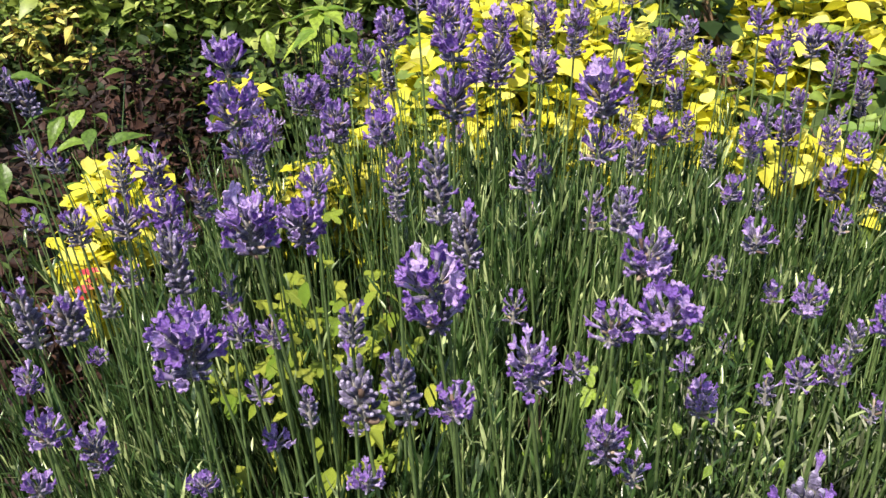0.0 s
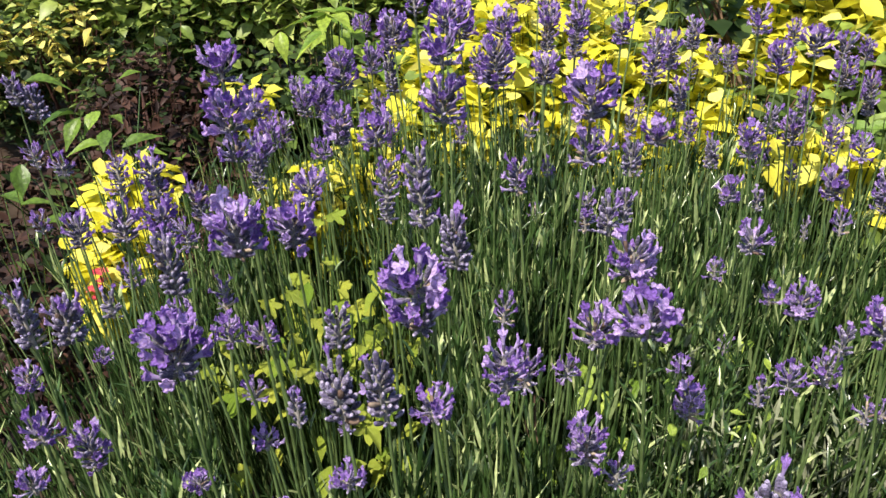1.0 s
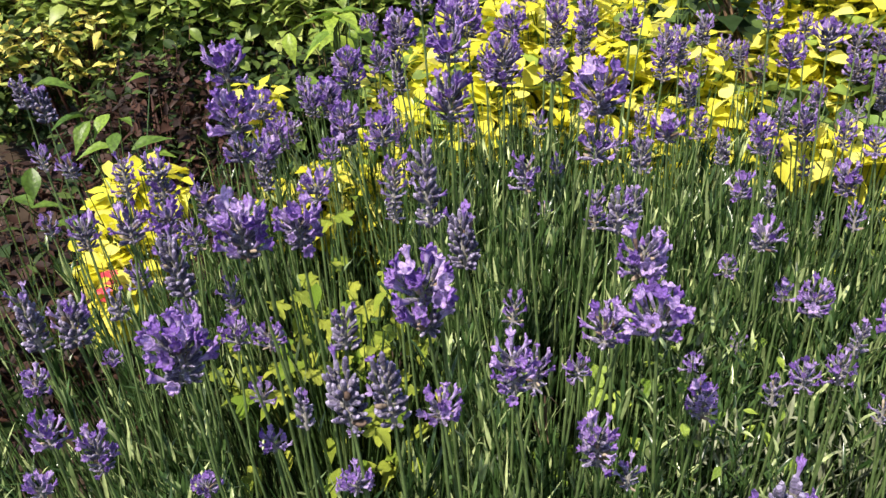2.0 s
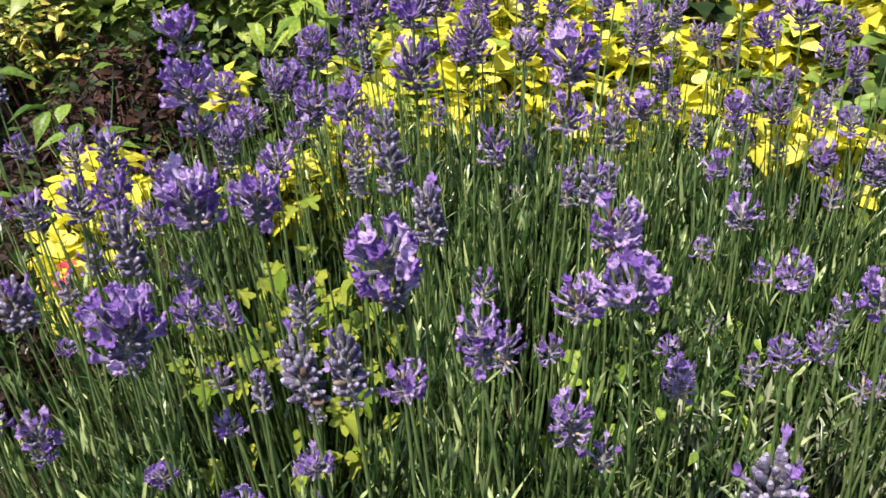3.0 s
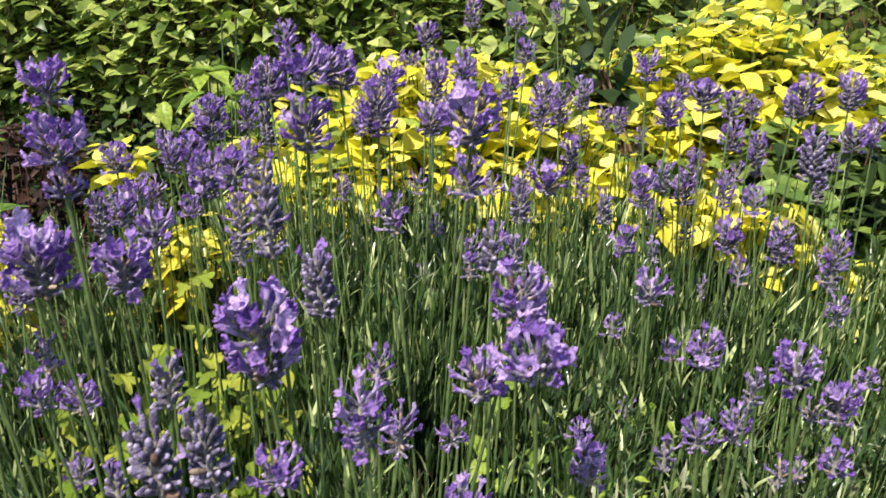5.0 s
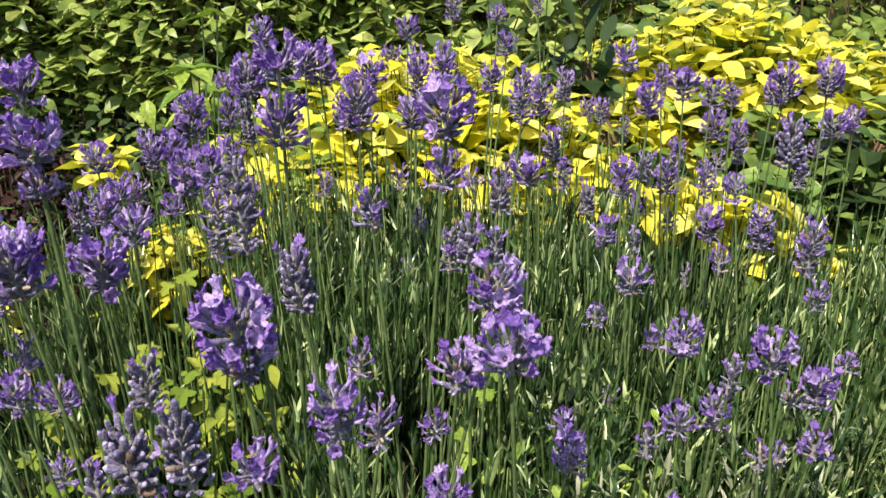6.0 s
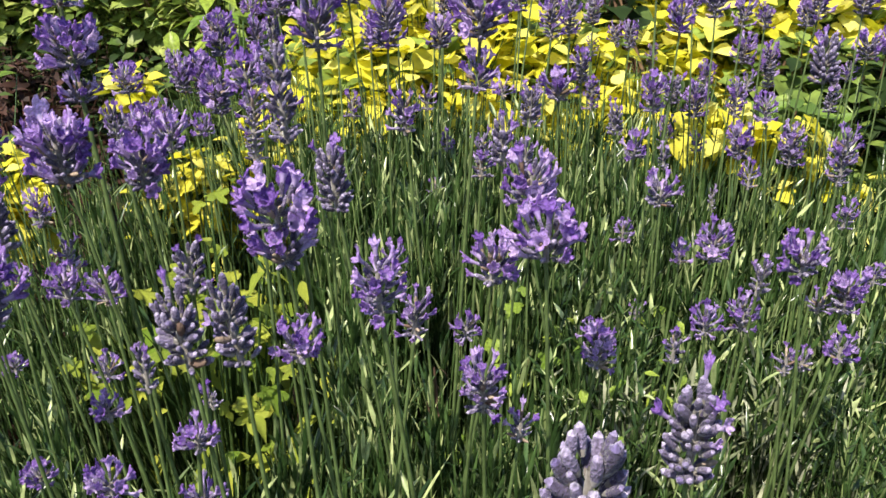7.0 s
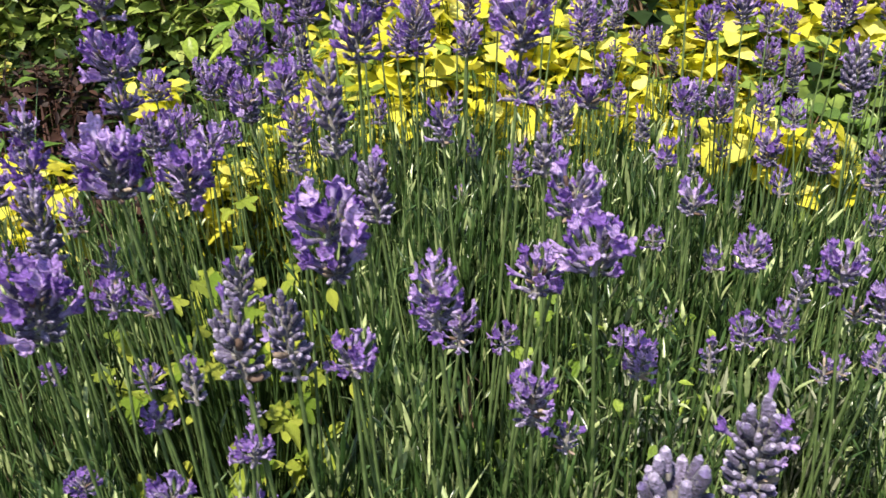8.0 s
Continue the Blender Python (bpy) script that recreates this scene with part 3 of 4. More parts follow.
lavender_stalk(0.425, 0.772, 0.549, 0.026, 0.026, 0.50)
lavender_stalk(0.176, 0.778, 0.469, 0.016, 0.019, 0.20)
lavender_stalk(0.094, 0.780, 0.561, 0.023, 0.046, 0.40)
lavender_stalk(0.363, 0.792, 0.428, 0.014, 0.019, 0.50)
lavender_stalk(0.176, 0.794, 0.591, 0.020, 0.023, 0.50)
lavender_stalk(0.233, 0.800, 0.552, 0.021, 0.032, 0.30)
lavender_stalk(-0.059, 0.803, 0.454, 0.023, 0.028, 0.60)
lavender_stalk(0.095, 0.810, 0.574, 0.021, 0.026, 0.50)
lavender_stalk(-0.186, 0.813, 0.449, 0.032, 0.032, 0.60)
lavender_stalk(0.274, 0.815, 0.525, 0.019, 0.027, 0.40)
lavender_stalk(0.393, 0.823, 0.509, 0.027, 0.030, 0.60)
lavender_stalk(0.241, 0.828, 0.513, 0.014, 0.022, 0.30)
lavender_stalk(0.195, 0.832, 0.475, 0.014, 0.020, 0.40)
lavender_stalk(0.177, 0.855, 0.613, 0.022, 0.016, 0.60)
lavender_stalk(0.090, 0.858, 0.599, 0.025, 0.025, 0.60)
lavender_stalk(-0.188, 0.884, 0.436, 0.037, 0.031, 0.60)
lavender_stalk(0.141, 0.913, 0.618, 0.019, 0.032, 0.60)
lavender_stalk(0.294, 0.935, 0.506, 0.019, 0.028, 0.30)
lavender_stalk(0.078, 0.943, 0.562, 0.024, 0.027, 0.50)
lavender_stalk(0.020, 0.949, 0.453, 0.039, 0.026, 0.60)
lavender_stalk(0.344, 0.952, 0.479, 0.016, 0.035, 0.40)
lavender_stalk(0.238, 0.957, 0.617, 0.017, 0.025, 0.50)
lavender_stalk(-0.102, 0.971, 0.530, 0.023, 0.026, 0.80)


# ---- shrubs ----
def leafy_shrub(name, label, category, foot, blobs, shapes, mats, per_blob, size, singles=0, twig=TWIG, leaf_name="leaf", droop=0.9, roll=0.7, inner=0.72, single_mat=None, mass_shapes=None):
    """A shrub of leafy shoots. blobs: rounded masses (x, y, z, rx, ry, rz); shoots stand over their upper shells. mats: pigments of the mass."""
    r = random.Random(len(name) * 31 + int(abs(foot[0]) * 1000))
    root = thing(name, *foot)
    tagged(root, label, category)
    base = Vector((foot[0], foot[1], 0))
    mass, wood, made = Mass(), Mass(), []
    for x, y, z, rx, ry, rz in blobs:
        for _ in range(int(per_blob * rx * (ry + rz) * 60) + 3):
            a, b = r.uniform(0, 6.283), math.asin(r.uniform(-0.35, 1.0))
            shell = r.uniform(inner, 1.02)
            if y > 1.0 and math.sin(a) * math.cos(b) > 0.35 and r.random() < 0.6:
                continue
            n = Vector((math.cos(a) * math.cos(b), math.sin(a) * math.cos(b), math.sin(b)))
            tip = Vector((x + n.x * rx * shell, y + n.y * ry * shell, max(0.03, z + n.z * rz * shell)))
            grow = (n * 0.7 + Vector((r.gauss(0, 0.25), r.gauss(0, 0.25), 0.9))).normalized()
            start = tip - grow * size * 2.2
            wood.add(*tube((start, tip), (size * 0.035, size * 0.02), 3))
            spin = r.uniform(0, 6.28)
            pairs = r.randint(2, 4)
            for k in range(pairs):
                at = start.lerp(tip, 1 - 0.28 * k)
                for side in (0, math.pi):
                    w = spin + side + k * 1.57 + r.uniform(-0.3, 0.3)
                    flat = Vector((math.cos(w), math.sin(w), r.uniform(-droop, 0.35) + (0.2 if k == 0 else 0)))
                    d = flat + grow * 0.25
                    long = size * r.uniform(0.7, 1.15) * (0.65 if k == 0 else 1.0)
                    made.append((at, d, r.uniform(-roll, roll), long, shell))
    front = sorted(range(len(made)), key=lambda i: made[i][0].y - 0.8 * made[i][0].z)[:singles]
    alone = set(front)
    meshes = [mesh_of(leaf_name, v, q, [single_mat or mats[0]]) for v, q in shapes] if singles else []
    for i, (at, d, spin, long, shell) in enumerate(made):
        if i in alone:
            m = Matrix.Translation(at - Vector(foot)) @ axes(d, spin).to_4x4() @ Matrix.Diagonal((long, long, long, 1))
            piece(leaf_name, r.choice(meshes), root, "", m)
        else:
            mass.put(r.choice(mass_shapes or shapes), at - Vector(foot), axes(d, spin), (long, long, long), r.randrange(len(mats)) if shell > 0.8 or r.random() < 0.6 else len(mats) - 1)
    # limbs from the foot to each mass
    for x, y, z, rx, ry, rz in blobs:
        for _ in range(4):
            end = Vector((x + r.uniform(-0.5, 0.5) * rx, y + r.uniform(-0.5, 0.5) * ry, z + 0.5 * rz))
            mid = base.lerp(end, 0.5) + Vector((r.gauss(0, 0.02), r.gauss(0, 0.02), 0.03))
            wood.add(*tube((base + Vector((r.gauss(0, 0.012), r.gauss(0, 0.012), -0.02)), mid, end), (0.006, 0.004, 0.002), 5))
    wood.v = [v - np.array(foot) for v in wood.v]
    piece("branchwork", wood.mesh("branchwork", [twig]), root, "thin brown branches")["kind"] = "stuff"
    if mass.n:
        piece("foliage", mass.mesh("foliage", mats), root)["kind"] = "stuff"
    return root


leafy_shrub("golden_shrub", "golden-leaved shrub with bright yellow leaves behind the lavender", "shrub", (0.10, 0.95, 0.0),
            ((0.12, 1.00, 0.40, 0.24, 0.18, 0.17), (-0.02, 0.90, 0.33, 0.14, 0.11, 0.12), (0.16, 0.86, 0.35, 0.22, 0.09, 0.10)),
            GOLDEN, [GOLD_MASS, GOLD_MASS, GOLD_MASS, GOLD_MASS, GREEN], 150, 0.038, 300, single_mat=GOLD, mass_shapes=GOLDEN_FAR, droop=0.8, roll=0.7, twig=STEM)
leafy_shrub("golden_shrub", "broad golden-leaved shrub with bright yellow upper leaves", "shrub", (0.58, 1.15, 0.0),
            ((0.57, 1.23, 0.44, 0.21, 0.20, 0.175), (0.80, 1.27, 0.40, 0.20, 0.20, 0.155), (0.42, 1.12, 0.36, 0.14, 0.10, 0.12), (0.31, 0.96, 0.34, 0.08, 0.10, 0.11)),
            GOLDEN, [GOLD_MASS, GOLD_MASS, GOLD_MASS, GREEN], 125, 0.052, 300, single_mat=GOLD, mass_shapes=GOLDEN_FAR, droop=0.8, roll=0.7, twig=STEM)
leafy_shrub("golden_shrub", "low golden-leaved shrub with large pale yellow leaves", "shrub", (0.38, 0.78, 0.0),
            ((0.37, 0.80, 0.325, 0.09, 0.05, 0.055), (0.54, 0.77, 0.33, 0.09, 0.06, 0.06), (0.345, 0.765, 0.435, 0.050, 0.028, 0.028), (0.43, 0.79, 0.42, 0.045, 0.025, 0.025), (0.465, 0.75, 0.385, 0.045, 0.025, 0.035)),
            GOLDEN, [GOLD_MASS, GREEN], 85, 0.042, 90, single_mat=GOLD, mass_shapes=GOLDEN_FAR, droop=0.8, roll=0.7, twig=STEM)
leafy_shrub("golden_shrub", "small golden-leaved clump beside a red flower", "shrub", (-0.36, 0.82, 0.0),
            ((-0.337, 0.838, 0.374, 0.040, 0.035, 0.053), (-0.341, 0.766, 0.340, 0.042, 0.041, 0.041), (-0.366, 0.827, 0.368, 0.026, 0.035, 0.035), (-0.353, 0.764, 0.330, 0.040, 0.035, 0.035)),
            GOLDEN, [GOLD_MASS], 130, 0.037, 150, single_mat=GOLD, mass_shapes=GOLDEN_FAR, droop=0.8, roll=0.7, twig=STEM)
leafy_shrub("golden_shrub", "thin golden-leaved sprig above dark foliage", "shrub", (-0.20, 0.85, 0.0),
            ((-0.235, 0.94, 0.462, 0.030, 0.03, 0.016), (-0.15, 0.80, 0.37, 0.06, 0.04, 0.06), (-0.07, 0.82, 0.37, 0.06, 0.04, 0.06)), GOLDEN, [GOLD_MASS], 80, 0.028, 60, single_mat=GOLD, mass_shapes=GOLDEN_FAR, droop=0.8, roll=0.7, twig=STEM)
leafy_shrub("broad_leaved_shrub", "dark green broad-leaved shrub growing through the golden shrub", "shrub", (0.479, 0.975, 0.0),
            ((0.383, 0.979, 0.402, 0.05, 0.035, 0.05),
             (0.321, 0.766, 0.386, 0.04, 0.028, 0.04),
             (0.591, 1.038, 0.405, 0.07, 0.049, 0.07),
             (0.575, 0.92, 0.382, 0.07, 0.049, 0.07),
             (0.504, 0.924, 0.394, 0.04, 0.028, 0.04),
             (0.323, 1.052, 0.53, 0.03, 0.021, 0.03),
             (0.72, 1.147, 0.429, 0.07, 0.049, 0.07),
             (0.62, 0.93, 0.36, 0.10, 0.06, 0.07),
             (0.47, 0.89, 0.385, 0.09, 0.05, 0.06),
             (0.64, 0.96, 0.42, 0.10, 0.06, 0.07),
             (0.74, 1.02, 0.43, 0.09, 0.06, 0.06),
             (0.56, 0.99, 0.44, 0.09, 0.05, 0.05)),
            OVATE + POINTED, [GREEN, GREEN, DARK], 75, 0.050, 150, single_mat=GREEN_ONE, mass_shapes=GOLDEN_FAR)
# shaded lower part of the back shrub; its shade is put into dark leaf pigment
leafy_shrub("dark_green_shrub", "dense shrub with pointed leaves, coloured dark green for its shade", "shrub", (-0.45, 1.95, 0.0),
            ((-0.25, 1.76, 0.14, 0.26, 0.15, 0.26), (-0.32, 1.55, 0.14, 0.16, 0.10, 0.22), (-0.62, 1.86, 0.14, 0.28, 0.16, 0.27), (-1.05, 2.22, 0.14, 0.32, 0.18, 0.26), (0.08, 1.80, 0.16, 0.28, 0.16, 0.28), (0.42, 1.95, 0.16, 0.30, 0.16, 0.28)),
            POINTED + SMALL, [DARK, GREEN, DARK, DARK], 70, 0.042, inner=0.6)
# upper part of that shrub, sunlight put into the lighter leaf pigment
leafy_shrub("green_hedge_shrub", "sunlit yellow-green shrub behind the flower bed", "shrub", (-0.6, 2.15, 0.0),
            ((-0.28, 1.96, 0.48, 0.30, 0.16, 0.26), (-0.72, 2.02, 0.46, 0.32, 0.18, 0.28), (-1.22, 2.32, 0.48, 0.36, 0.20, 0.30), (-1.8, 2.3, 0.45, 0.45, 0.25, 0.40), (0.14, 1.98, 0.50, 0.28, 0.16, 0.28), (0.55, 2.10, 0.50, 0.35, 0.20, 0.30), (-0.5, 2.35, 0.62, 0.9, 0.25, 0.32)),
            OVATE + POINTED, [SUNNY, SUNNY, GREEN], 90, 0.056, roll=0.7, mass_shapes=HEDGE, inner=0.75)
leafy_shrub("green_hedge_shrub", "tall green hedge shrub closing the garden bed", "shrub", (0.2, 3.0, 0.0),
            ((-2.2, 3.0, 0.45, 0.8, 0.3, 0.65), (-0.9, 3.0, 0.45, 0.8, 0.3, 0.62), (0.4, 2.9, 0.40, 0.8, 0.3, 0.66), (1.6, 2.9, 0.45, 0.8, 0.3, 0.64), (2.6, 2.9, 0.45, 0.7, 0.3, 0.64)),
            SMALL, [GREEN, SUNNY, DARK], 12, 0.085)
leafy_shrub("green_hedge_shrub", "dark green shrub behind the golden shrub", "shrub", (1.1, 1.9, 0.0),
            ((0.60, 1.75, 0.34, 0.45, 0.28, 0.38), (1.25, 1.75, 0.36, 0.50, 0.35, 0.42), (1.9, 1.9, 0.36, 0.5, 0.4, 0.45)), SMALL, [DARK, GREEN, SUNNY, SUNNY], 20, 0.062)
leafy_shrub("pale_yellow_shrub", "open shrub with small pale yellow leaves on red twigs", "shrub", (-1.0, 2.05, 0.0),
            ((-0.98, 1.92, 0.32, 0.17, 0.10, 0.13), (-0.83, 1.86, 0.35, 0.10, 0.07, 0.09), (-1.20, 1.98, 0.30, 0.14, 0.10, 0.12)), SMALL + POINTED, [PALE, SUNNY, PALE, GREEN, DARK], 26, 0.036, twig=RED_TWIG)
leafy_shrub("purple_leaved_plant", "low purple-brown leaved plant in shade", "plant", (-0.55, 1.45, 0.0),
            ((-0.58, 1.48, 0.18, 0.22, 0.16, 0.17), (-0.64, 1.70, 0.22, 0.16, 0.10, 0.17), (-0.35, 1.25, 0.12, 0.20, 0.15, 0.14), (-0.80, 1.30, 0.12, 0.25, 0.20, 0.15), (-0.55, 0.92, 0.16, 0.28, 0.18, 0.15), (-0.42, 0.74, 0.20, 0.12, 0.10, 0.12)),
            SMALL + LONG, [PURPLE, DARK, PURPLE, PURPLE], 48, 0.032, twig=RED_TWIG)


# ---- leafy plants with single broad leaves ----
def leaf_plant(name, label, foot, leaf_list, mat, shapes):
    """Single leaves on thin stalks from one foot. leaf_list: x, y, z, length, heading and rise in degrees."""
    r = random.Random(int(abs(foot[0]) * 997) + len(leaf_list))
    root = thing(name, foot[0], foot[1], 0.0)
    tagged(root, label, "leafy plant")
    meshes = [mesh_of("leaf", v, q, [mat]) for v, q in shapes]
    for x, y, z, long, heading, rise in leaf_list:
        d = Vector((math.sin(radians(heading)) * math.cos(radians(rise)), math.cos(radians(heading)) * math.cos(radians(rise)), math.sin(radians(rise))))
        at = Vector((x - foot[0], y - foot[1], z)) - d * long * 0.5
        leaf = piece("leaf", r.choice(meshes), root, "", Matrix.Translation(at) @ axes(d, r.uniform(-0.3, 0.3)).to_4x4() @ Matrix.Diagonal((long, long, long, 1)))
        v, q = tube(((r.gauss(0, 0.008), r.gauss(0, 0.008), -0.01), Vector(at) * 0.55 + Vector((0, 0, 0.02)), at), (0.0018, 0.0014, 0.0009), 5)
        piece("leaf_stalk", mesh_of("leaf_stalk", v, q, [STEM]), root)
    return root


def scatter(n, mid, spread, long, seed):
    r = random.Random(seed)
    return [(mid[0] + r.uniform(-1, 1) * spread[0], mid[1] + r.uniform(-1, 1) * spread[1], mid[2] + r.uniform(-1, 1) * spread[2],
             long * r.uniform(0.75, 1.2), r.uniform(90, 270), r.uniform(-50, 20)) for _ in range(n)]


leaf_plant("lime_leaved_plant", "lime-yellow plant with lobed leaves among lavender stems", (-0.10, 0.60),
           [(-0.14, 0.655, 0.347, 0.023, 199, -2), (-0.111, 0.713, 0.356, 0.020, 201, -3), (-0.094, 0.593, 0.320, 0.023, 146, -27),
            (-0.104, 0.70, 0.30, 0.022, 234, 13), (-0.079, 0.600, 0.215, 0.025, 196, -14), (-0.045, 0.584, 0.296, 0.019, 142, -22),
            (-0.084, 0.543, 0.436, 0.017, 147, 13),
            (-0.092, 0.631, 0.437, 0.021, 143, 10),
            (-0.113, 0.549, 0.405, 0.019, 121, -23),
            (-0.062, 0.528, 0.402, 0.012, 193, -9),
            (-0.046, 0.515, 0.398, 0.014, 154, 16),
            (-0.057, 0.500, 0.389, 0.015, 181, 12),
            (-0.073, 0.497, 0.384, 0.009, 156, -4),
            (-0.095, 0.483, 0.379, 0.016, 134, -21),
            (-0.073, 0.485, 0.382, 0.009, 248, 3),
            (-0.037, 0.463, 0.381, 0.012, 155, 0),
            (-0.026, 0.464, 0.380, 0.012, 212, 12),
            (-0.093, 0.703, 0.426, 0.017, 159, 23),
            (-0.110, 0.646, 0.423, 0.014, 205, -19)]
           + scatter(14, (-0.09, 0.59, 0.325), (0.08, 0.07, 0.045), 0.032, 3)
           + scatter(30, (-0.062, 0.535, 0.372), (0.045, 0.06, 0.035), 0.017, 12)
           + scatter(26, (-0.095, 0.60, 0.345), (0.055, 0.08, 0.030), 0.021, 13)
           + scatter(16, (-0.155, 0.54, 0.345), (0.025, 0.05, 0.020), 0.020, 14)
           + scatter(14, (-0.055, 0.455, 0.345), (0.022, 0.035, 0.020), 0.019, 15), LIME, LOBED + POINTED)
leaf_plant("yellow_green_seedling", "yellow-green seedling with small oval leaves in shade", (-0.06, 0.50),
           scatter(60, (-0.07, 0.51, 0.285), (0.075, 0.11, 0.06), 0.020, 4), LIME, POINTED)
leaf_plant("lime_leaved_plant", "small lime-green plant with rounded leaves under lavender", (0.14, 0.53),
           [(0.159, 0.549, 0.324, 0.024, 205, -19), (0.125, 0.52, 0.33, 0.021, 240, -20), (0.14, 0.50, 0.27, 0.022, 139, -26), (0.10, 0.49, 0.25, 0.022, 202, 25),
            (0.116, 0.50, 0.40, 0.018, 229, 1),
            (0.100, 0.480, 0.382, 0.017, 162, -25),
            (0.098, 0.465, 0.374, 0.017, 226, -14),
            (0.138, 0.485, 0.367, 0.018, 203, -15),
            (0.065, 0.428, 0.368, 0.013, 237, -12),
            (0.120, 0.436, 0.357, 0.012, 144, -22),
            (0.067, 0.402, 0.359, 0.015, 148, 1),
            (0.128, 0.532, 0.396, 0.009, 172, -30),
            (0.144, 0.518, 0.366, 0.008, 242, 16)] + scatter(6, (0.11, 0.5, 0.24), (0.05, 0.04, 0.05), 0.034, 5), BRIGHT, LOBED)
leaf_plant("yellow_green_seedling", "small yellow-green seedling between the lavender stems", (0.178, 0.452),
           scatter(26, (0.178, 0.452, 0.382), (0.040, 0.060, 0.025), 0.0095, 21), BRIGHT, POINTED)
leaf_plant("golden_leaved_plant", "pale golden plant with broad sunlit leaves behind lavender", (0.37, 0.80),
           [(0.316, 0.771, 0.437, 0.047, 235, -34),
            (0.307, 0.733, 0.459, 0.035, 180, -20),
            (0.316, 0.745, 0.458, 0.044, 213, -16),
            (0.324, 0.734, 0.447, 0.045, 144, -44),
            (0.349, 0.786, 0.446, 0.032, 155, -15),
            (0.358, 0.784, 0.443, 0.041, 130, -17),
            (0.349, 0.740, 0.443, 0.038, 154, -14),
            (0.366, 0.775, 0.444, 0.041, 256, -26),
            (0.358, 0.745, 0.453, 0.043, 140, -35),
            (0.387, 0.786, 0.447, 0.032, 192, -30),
            (0.374, 0.745, 0.443, 0.041, 109, -7),
            (0.427, 0.767, 0.412, 0.031, 154, -34),
            (0.414, 0.740, 0.435, 0.040, 113, -28),
            (0.440, 0.778, 0.439, 0.030, 181, -44),
            (0.415, 0.724, 0.449, 0.039, 104, -25),
            (0.435, 0.738, 0.413, 0.039, 180, -15),
            (0.442, 0.750, 0.445, 0.042, 102, -43),
            (0.449, 0.750, 0.436, 0.031, 120, -36),
            (0.469, 0.776, 0.430, 0.037, 145, -31),
            (0.296, 0.708, 0.445, 0.034, 169, -34),
            (0.321, 0.707, 0.443, 0.030, 227, -25),
            (0.335, 0.717, 0.443, 0.026, 231, -39),
            (0.357, 0.719, 0.439, 0.028, 110, -22)],
           GOLD, GOLDEN)
leaf_plant("green_leaved_plant", "bright green plant with broad pointed leaves", (-0.14, 0.97),
           [(-0.150, 0.905, 0.553, 0.046, 225, 2),
            (-0.118, 0.905, 0.553, 0.046, 140, 4),
            (-0.142, 0.930, 0.556, 0.042, 285, 8),
            (-0.112, 0.935, 0.556, 0.040, 75, 10),
            (-0.134, 0.898, 0.548, 0.034, 182, -20),
            (-0.106, 0.957, 0.526, 0.040, 150, -10),
            (-0.160, 0.960, 0.520, 0.040, 235, -14),
            (-0.111, 1.040, 0.603, 0.050, 110, 5),
            (-0.135, 1.030, 0.600, 0.046, 230, 0),
            (-0.090, 0.985, 0.500, 0.040, 200, -25),
            (-0.070, 0.950, 0.495, 0.036, 120, -15)]
           + scatter(8, (-0.13, 0.98, 0.47), (0.05, 0.03, 0.04), 0.040, 8), BRIGHT, POINTED)
leaf_plant("green_leaved_plant", "bright green plant with pointed leaves before dark shrubs", (-0.22, 1.42),
           [(-0.243, 1.385, 0.430, 0.060, 240, -4),
            (-0.215, 1.340, 0.452, 0.055, 200, -8),
            (-0.190, 1.380, 0.470, 0.050, 150, 5),
            (-0.262, 1.400, 0.465, 0.046, 260, 12)]
           + scatter(12, (-0.22, 1.42, 0.40), (0.09, 0.04, 0.07), 0.048, 9), BRIGHT, POINTED)
leaf_plant("dark_leaved_plant", "dark green plant with long hanging leaves beside the golden shrub", (0.28, 1.12),
           scatter(34, (0.28, 1.08, 0.54), (0.075, 0.05, 0.085), 0.062, 17), DEEP, LONG)
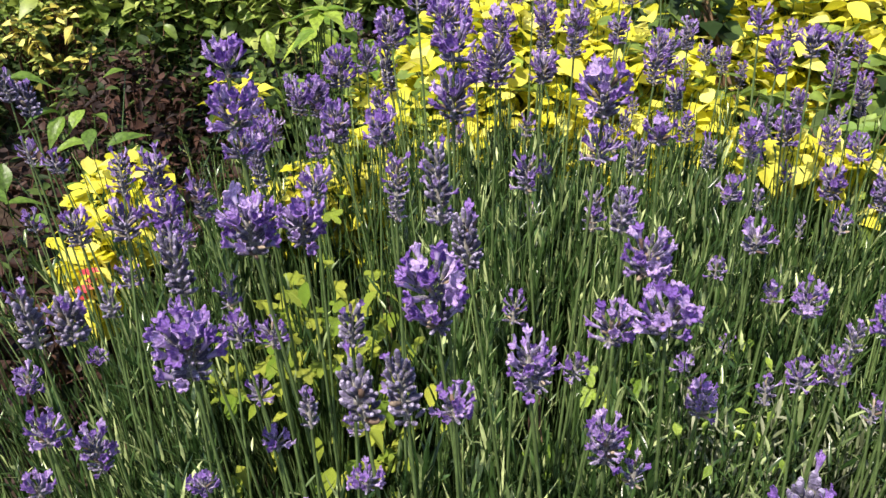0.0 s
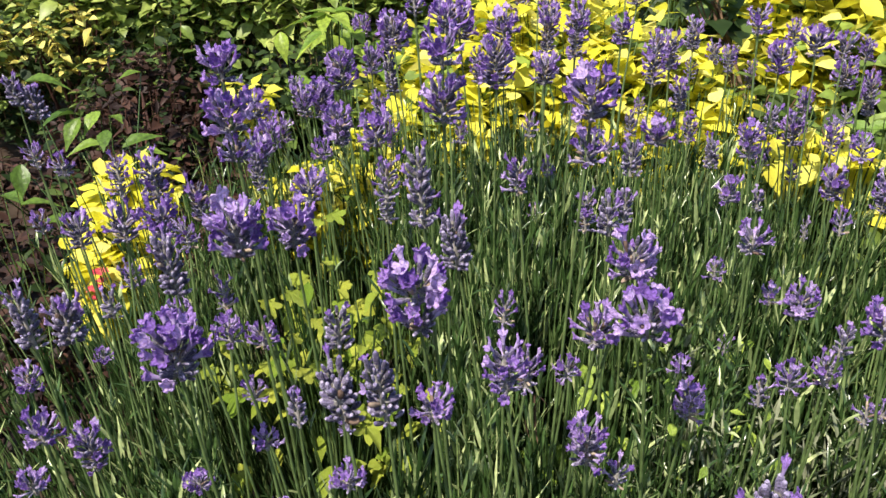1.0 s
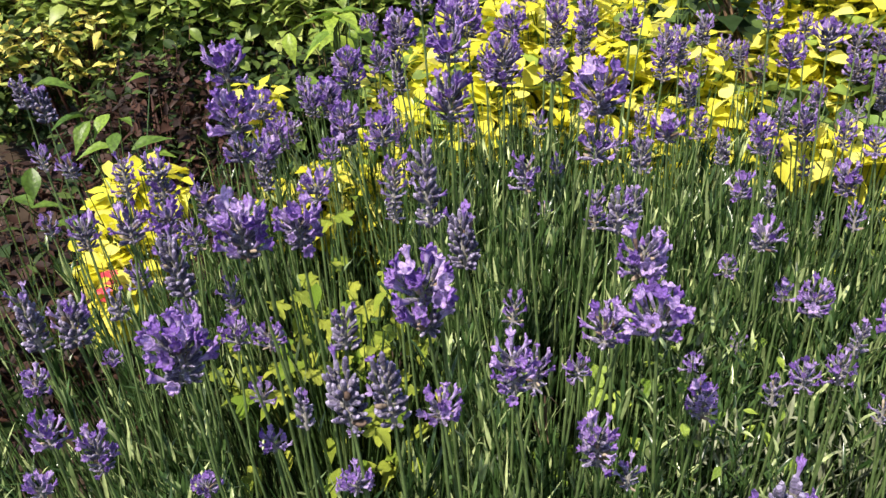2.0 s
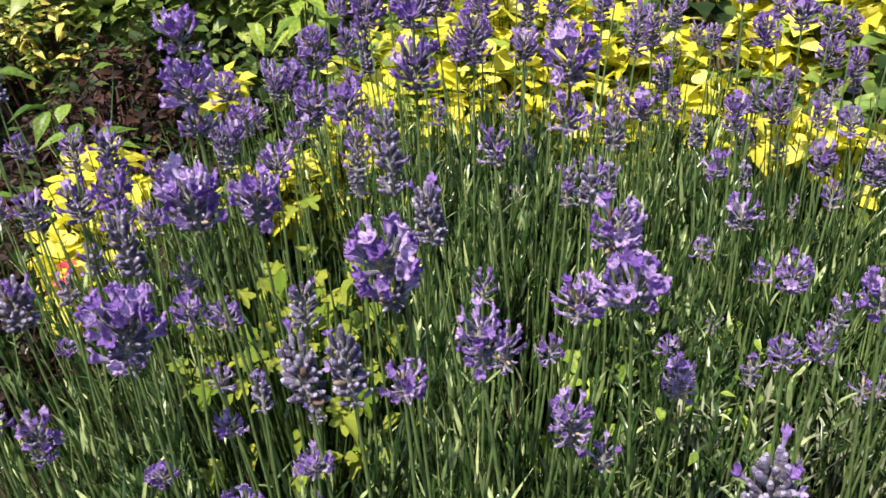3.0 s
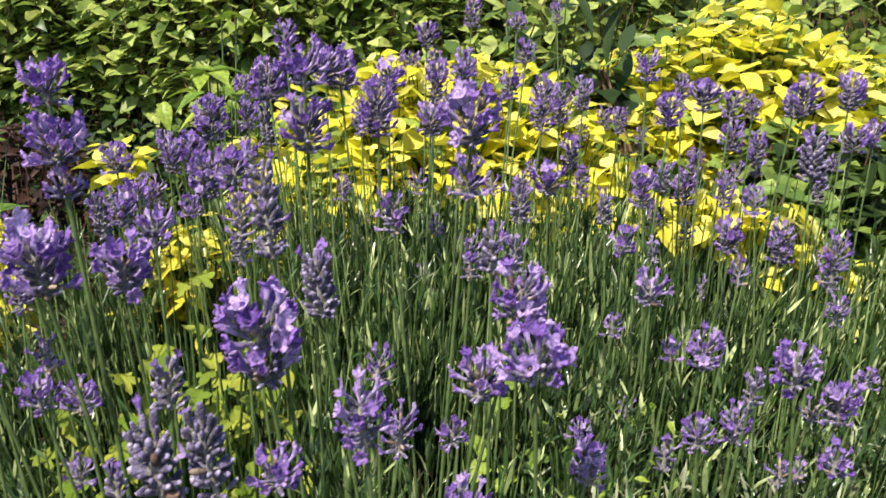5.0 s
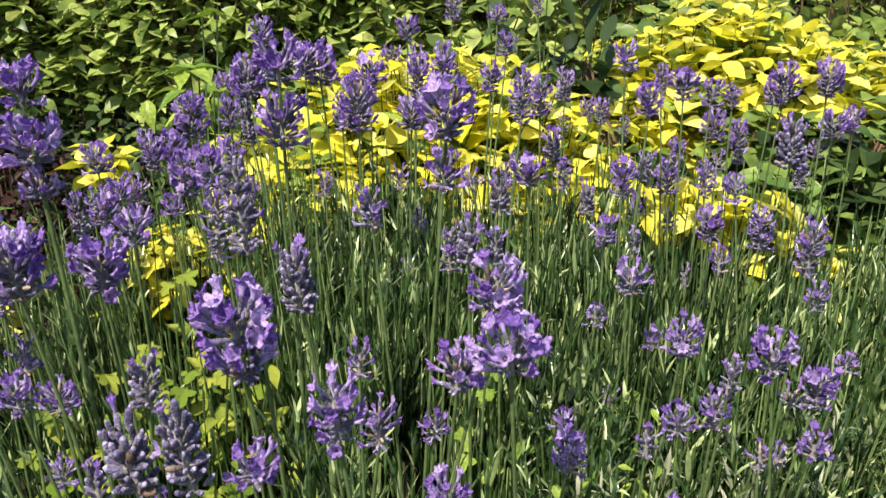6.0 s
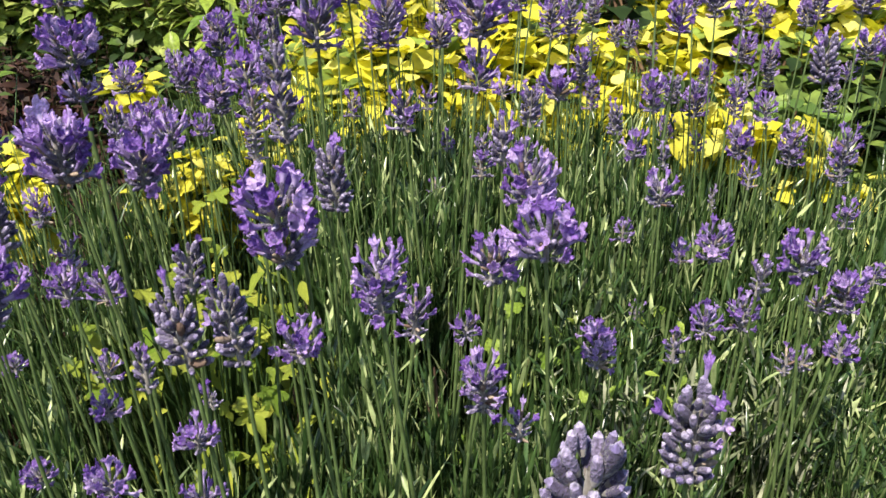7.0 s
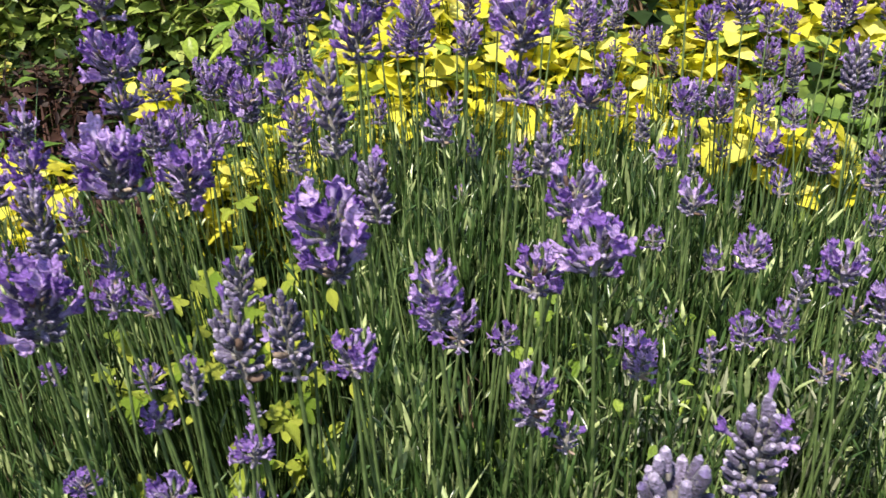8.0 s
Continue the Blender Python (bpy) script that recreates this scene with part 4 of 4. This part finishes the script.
leaf_plant("green_leaved_plant", "green plant with pointed leaves beside purple foliage", (-0.55, 1.22),
           [(-0.577, 1.16, 0.376, 0.055, 215, 15),
            (-0.536, 1.142, 0.335, 0.05, 240, 10),
            (-0.508, 1.146, 0.341, 0.045, 170, -20),
            (-0.455, 1.149, 0.343, 0.06, 70, 25),
            (-0.44, 1.141, 0.326, 0.05, 95, 0),
            (-0.512, 1.209, 0.358, 0.04, 130, 10),
            (-0.398, 1.139, 0.317, 0.045, 160, 20),
            (-0.644, 1.279, 0.4, 0.065, 80, 10),
            (-0.537, 1.177, 0.361, 0.045, 200, -20),
            (-0.557, 1.15, 0.353, 0.05, 200, -30),
            (-0.531, 1.336, 0.395, 0.04, 220, 10),
            (-0.533, 0.924, 0.341, 0.045, 120, 10),
            (-0.495, 0.922, 0.334, 0.05, 60, 0)]
           + scatter(14, (-0.58, 1.25, 0.22), (0.14, 0.06, 0.08), 0.055, 9), BROAD, POINTED)


# ---- small things ----
def red_flower(x, y, z):
    root = thing("red_flower", x, y, 0.0)
    tagged(root, "small red flower on a thin green stem", "flower")
    v, q = tube(((0, 0, 0), (0.004, 0, z * 0.5), (0, 0, z)), (0.0013, 0.0011, 0.0008), 5)
    piece("stem", mesh_of("stem", v, q, [STEM]), root)
    shape = leaf_shape((0.05, 0.3, 0.42, 0.3, 0.05), 3, 0.2, 0.25)
    me = mesh_of("petal", shape[0], shape[1], [RED])
    for tier, (n, long, rise) in enumerate(((6, 0.0095, 0.3), (4, 0.008, 0.9))):
        for k in range(n):
            a = 6.283 * k / n + tier * 0.5
            m = Matrix.Translation((0, 0, z - 0.012 * tier)) @ axes((math.cos(a), math.sin(a), rise)).to_4x4() @ Matrix.Diagonal((long, long, long, 1))
            piece("petal", me, root, "", m)


red_flower(-0.338, 0.709, 0.345)
red_flower(-0.345, 0.706, 0.328)


def dry_stalk(x, y, z):
    root = thing("dry_stalk", x, y, 0.0)
    tagged(root, "withered brown stalk between the lavender stems", "dry stalk")
    m = Mass()
    m.add(*tube(((0.012, 0.01, 0), (0.008, 0.004, z * 0.4), (-0.003, 0.0, z * 0.75), (0.002, 0, z * 0.9), (0, 0, z)), (0.0016, 0.0014, 0.0013, 0.0015, 0.0006), 6))
    for k in range(5):
        m.put(LONG[k % 3], (0.002, 0, z - 0.012 * k), axes((math.cos(k * 2.4), math.sin(k * 2.4), -0.9)), (0.006, 0.010, 0.006))
    piece("stalk", m.mesh("stalk", [STRAW]), root)


dry_stalk(0.059, 0.423, 0.404)
dry_stalk(0.056, 0.445, 0.382)
